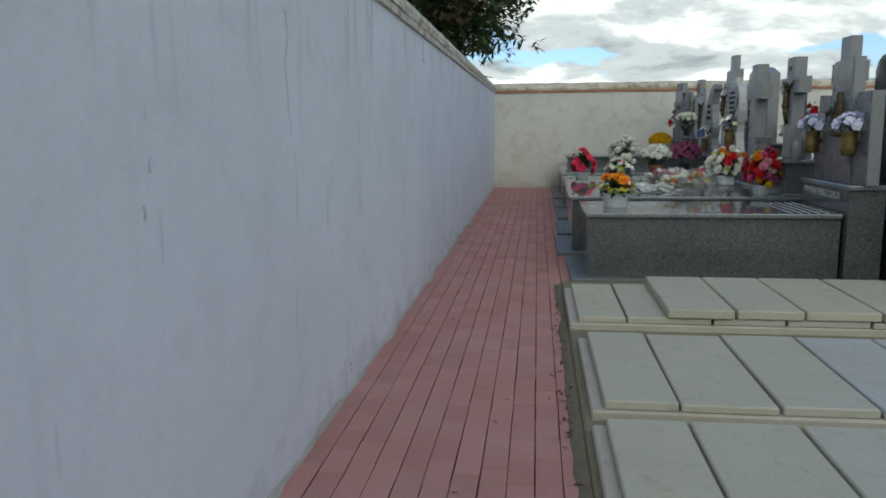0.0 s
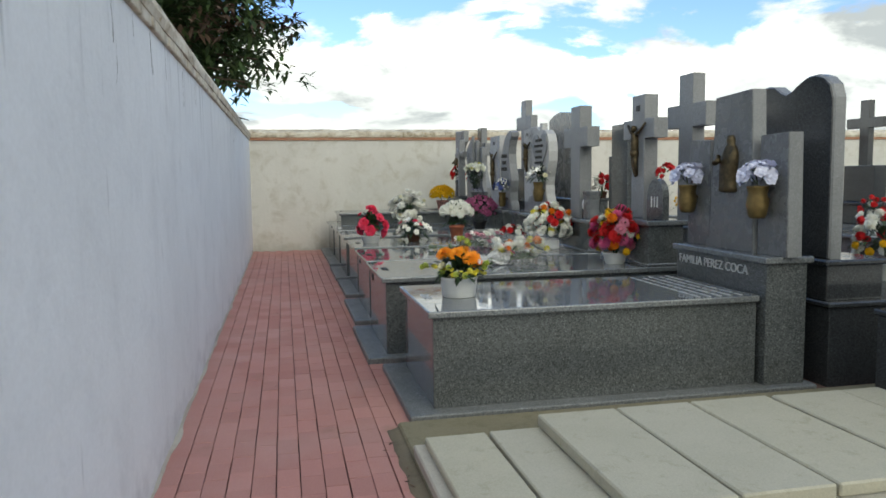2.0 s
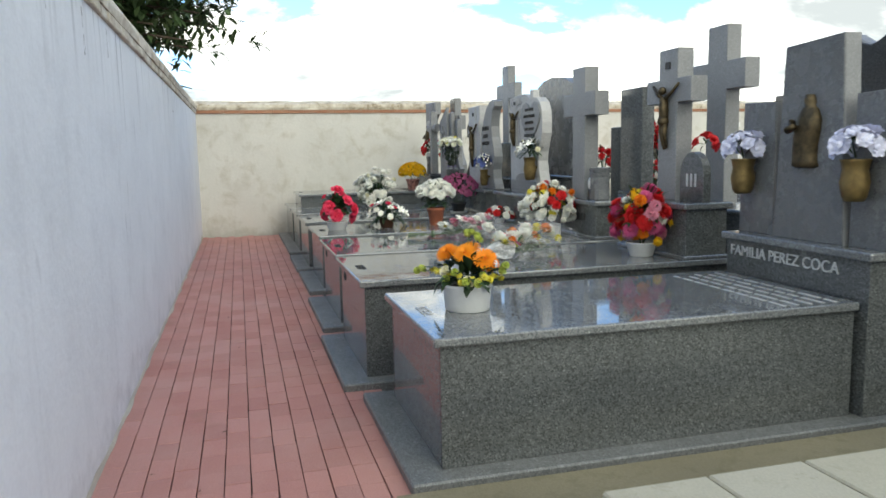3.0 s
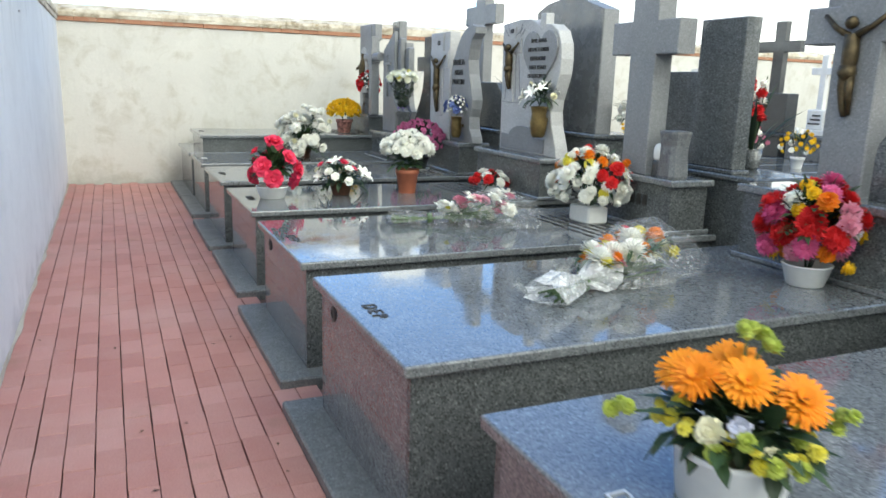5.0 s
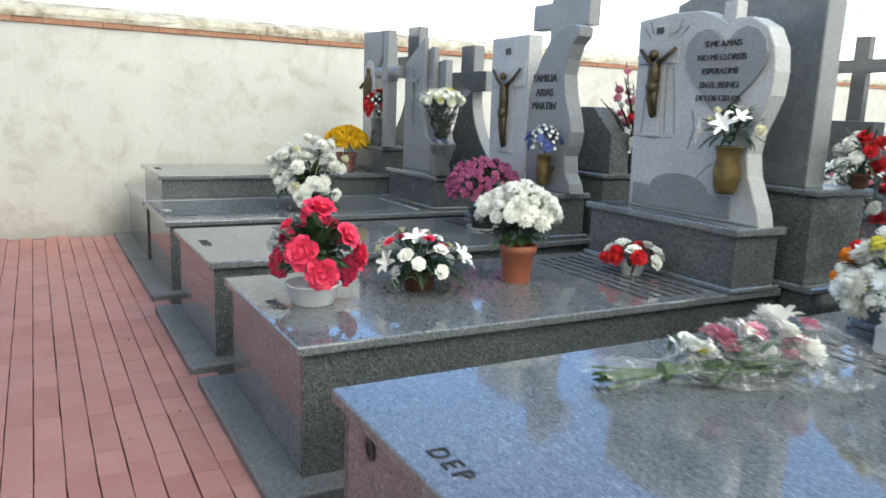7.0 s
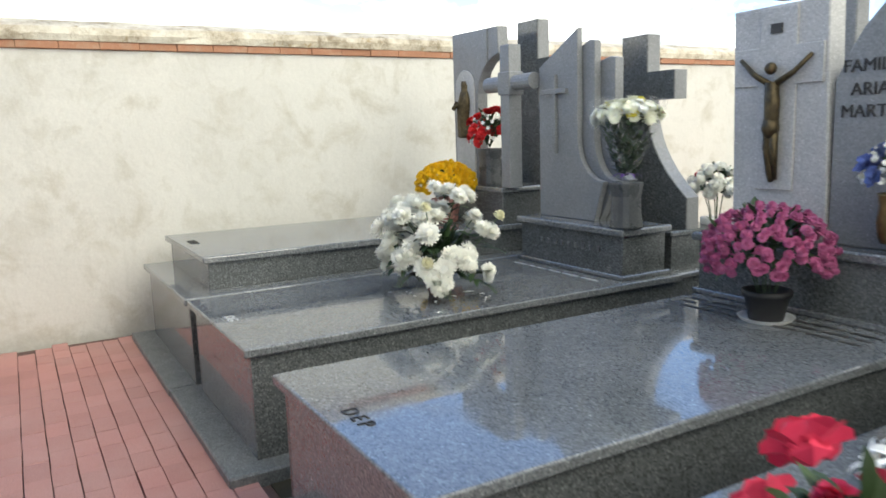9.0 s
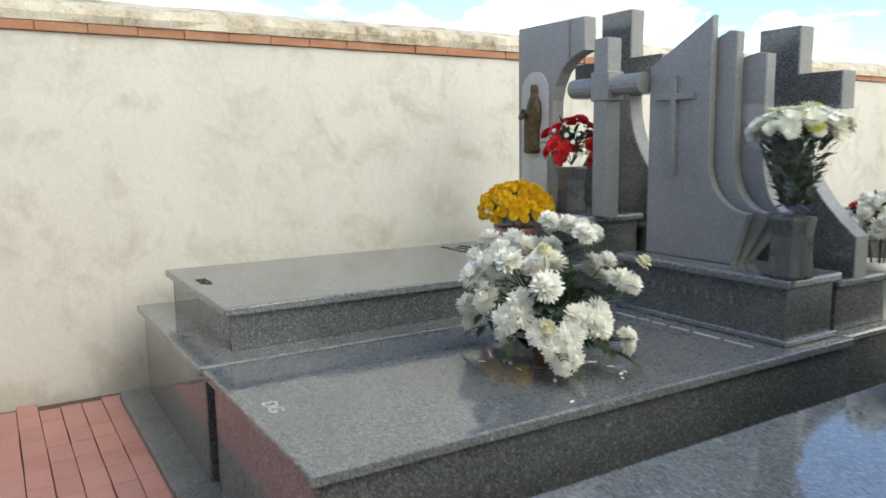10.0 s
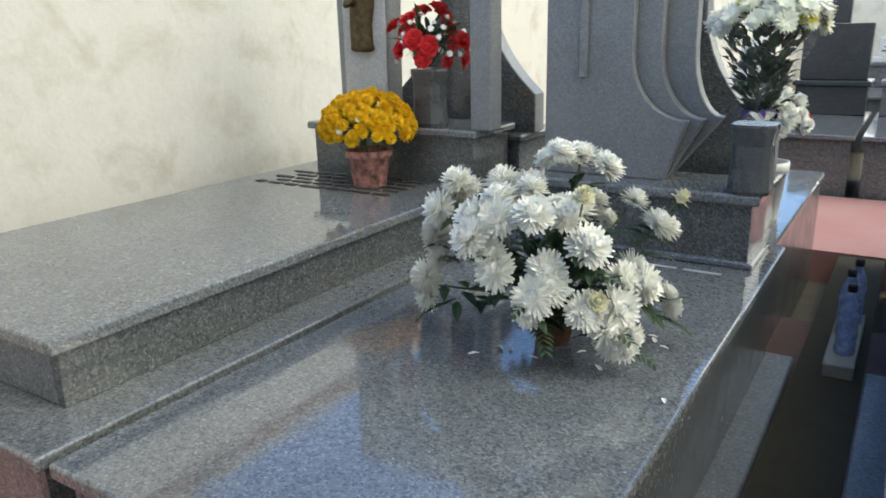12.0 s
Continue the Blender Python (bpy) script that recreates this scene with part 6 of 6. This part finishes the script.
def water_bottle(x, y, z):
    """A large clear water bottle standing in the gap."""
    root = thing("water_bottle", "clear blue plastic water bottle on damp ground", "bottle", (x, y, z))
    a = Mat("blue_plastic")
    a.put("Base Color", (0.42, 0.55, 0.85, 1)).put("Roughness", 0.10).put("Alpha", a.ramp(a.noise(30.0, 3), [(0.35, 0.35), (0.65, 0.75)]))
    a.bump(a.noise(45.0, 2), 0.6, 0.01)
    part("body", lathe([(0.040, 0), (0.046, 0.012), (0.043, 0.07), (0.046, 0.09), (0.043, 0.15), (0.046, 0.19), (0.036, 0.25), (0.018, 0.29), (0.018, 0.315)], 22), a.m, root, "", True)
    part("cap", lathe([(0.021, 0.305), (0.021, 0.335), (0.016, 0.34)], 16), M_SEAL, root, "dark screw cap", True)
    return root


water_bottle(3.36, 14.455, 0.045)
copy_thing(bpy.data.objects["water_bottle"], pose(3.60, 14.475, 0.045))
copy_thing(bpy.data.objects["water_bottle"], pose(3.80, 14.455, 0.045))
ob = link_mesh("paving_brick", box(3.20, 3.95, 14.40, 14.53, -0.025, 0.044, 0.006), M_KERB)
tagged(ob, "flat grey concrete block under the water bottles", "brick")


# ---- tree behind the wall ----
def tree():
    """A dense evergreen that leans over the wall: trunk, limbs, sprays of small leaves."""
    base = Vector((-3.15, 12.9, -0.24))
    root = thing("tree", "dense dark evergreen tree with rusty sprays behind the wall", "tree", base)
    rng = random.Random(31)
    part("trunk", tube([(0, 0, 0), (0.05, -0.1, 1.2), (0.15, -0.05, 2.6), (0.1, 0.1, 4.6), (0.0, 0.0, 6.8)], [0.26, 0.21, 0.17, 0.11, 0.03], 10), M_BARK, root, "", True)
    green, rust = bmesh.new(), bmesh.new()
    tips = []
    for k in range(70):
        z = rng.uniform(2.4, 6.6)
        a = rng.uniform(0, 6.283)
        reach = (2.7 if z < 5 else 2.7 - 1.1 * (z - 5)) * rng.uniform(0.65, 1.05)
        tips.append((z, a, reach))
    for k in range(46):
        tips.append((rng.uniform(2.95, 5.6), rng.uniform(-1.7, 0.5), rng.uniform(1.6, 2.75)))
    # limbs that reach out over the wall
    tips += [(3.42, 0.05, 2.8), (3.7, 0.2, 2.6), (4.0, 0.1, 2.9), (4.6, 0.25, 2.8), (5.2, 0.05, 2.8), (3.1, -0.15, 2.5), (3.4, -0.35, 2.7), (3.9, -0.22, 2.8), (4.4, -0.1, 2.9), (5.6, 0.3, 2.5), (3.2, 0.3, 2.3)]
    for n, (z, a, reach) in enumerate(tips):
        p0 = Vector((0.1, 0, z - 0.25))
        p2 = Vector((reach * math.cos(a), reach * math.sin(a), z - 0.12 * reach))
        p1 = p0.lerp(p2, 0.5) + Vector((0, 0, 0.18))
        part("limb", tube([p0, p1, p2], [0.045, 0.028, 0.008], 5), M_BARK, root)
        for _ in range(46):
            q = rng.uniform(0.32, 1.02)
            c = (p0.lerp(p1, q * 2) if q < 0.5 else p1.lerp(p2, q * 2 - 1)) + Vector((rng.gauss(0, 0.22), rng.gauss(0, 0.22), rng.gauss(-0.06, 0.18)))
            if c.z + base.z < 2.62:
                continue
            own = rust if (z > 3.6 and math.cos(a) > 0.6 and rng.random() < 0.18) else green
            yaw0 = rng.uniform(0, 6.283)
            for j in range(12):
                leaf(own, c + Vector((rng.gauss(0, 0.055), rng.gauss(0, 0.055), rng.gauss(0, 0.05))), yaw0 + rng.uniform(-1.3, 1.3), rng.uniform(-0.9, 0.7), rng.uniform(0.10, 0.20), 0.055, 0.4, 3)
    part("crown", green, M_TREE_LEAF, root, "many small dark green sprays")
    part("rusty_sprays", rust, M_TREE_BROWN, root, "rusty brown withered sprays")


tree()


# dry leaves and crumbs along the edge of the low graves
own = bmesh.new()
rng = random.Random(71)
for k in range(110):
    y = rng.uniform(0.6, 6.6)
    leaf(own, (0.20 + rng.gauss(-0.03, 0.035), y, 0.004), rng.uniform(0, 6.28), rng.uniform(-0.05, 0.4), rng.uniform(0.015, 0.05), rng.uniform(0.01, 0.022), rng.uniform(-0.5, 0.6), 3)
for k in range(40):
    leaf(own, (rng.uniform(-0.9, 0.25), rng.uniform(0.8, 16.0), 0.004), rng.uniform(0, 6.28), rng.uniform(0, 0.3), rng.uniform(0.012, 0.035), 0.013, 0.2, 3)
ob = link_mesh("dry_leaves", own, leafy("dry_leaf", (0.05, 0.03, 0.018), (0.14, 0.085, 0.045), 0.8))
tagged(ob, "scattered dry brown leaves and crumbs on paving", "leaves", "", "stuff")


# ---- pavers ----
def pavers():
    """Red pavers in straight courses along the wall; the near stretch singly, the rest as one sheet."""
    root = tagged(new("floor"), "red concrete pavers in straight courses along the wall", "", "", "structure")
    rng = random.Random(77)
    w, pitch = 0.1065, 0.1115
    plain = link_mesh("paver", box(-w / 2, w / 2, -0.105, 0.105, -0.05, 0.0, 0.0014), M_PAVER)
    first = True
    singles = 0
    rest_v, rest_f = [], []
    for c in range(13):
        x = WALL_X + 0.045 + c * pitch
        y = -5.8 + rng.uniform(0.0, 0.2)
        while y < 17.72:
            dz, dx = rng.uniform(-0.0012, 0.0012), rng.uniform(-0.0018, 0.0015)
            length = 0.21
            yc = y + length / 2
            if y + length > 17.76:
                break
            if not (c == 12 and (yc < 6.75)):
                if 7.9 < yc < 12.9 and singles < 300:
                    ob = plain if first else new("paver", plain.data)
                    first = False
                    ob.matrix_world = pose(x + dx, yc, dz, rng.uniform(-0.12, 0.12), rng.uniform(-0.3, 0.3), rng.uniform(-0.3, 0.3))
                    ob.parent = root
                    singles += 1
                else:
                    i = len(rest_v)
                    a, b, p, q = x + dx - w / 2, x + dx + w / 2, yc - 0.105, yc + 0.105
                    s = 0.0012
                    rest_v += [(a, p, -0.03), (b, p, -0.03), (b, q, -0.03), (a, q, -0.03),
                               (a, p, dz - s), (b, p, dz - s), (b, q, dz - s), (a, q, dz - s),
                               (a + s, p + s, dz), (b - s, p + s, dz), (b - s, q - s, dz), (a + s, q - s, dz)]
                    rest_f += [(i + 8, i + 9, i + 10, i + 11)]
                    for k in range(4):
                        n = (k + 1) % 4
                        rest_f += [(i + k, i + n, i + 4 + n, i + 4 + k), (i + 4 + k, i + 4 + n, i + 8 + n, i + 8 + k)]
            y += length + rng.uniform(0.001, 0.0032)
    me = bpy.data.meshes.new("paver_sheet")
    me.from_pydata(rest_v, [], rest_f)
    me.materials.append(M_PAVER)
    ob = new("paver_sheet", me)
    ob.parent = root
    tagged(ob, kind="stuff")


pavers()
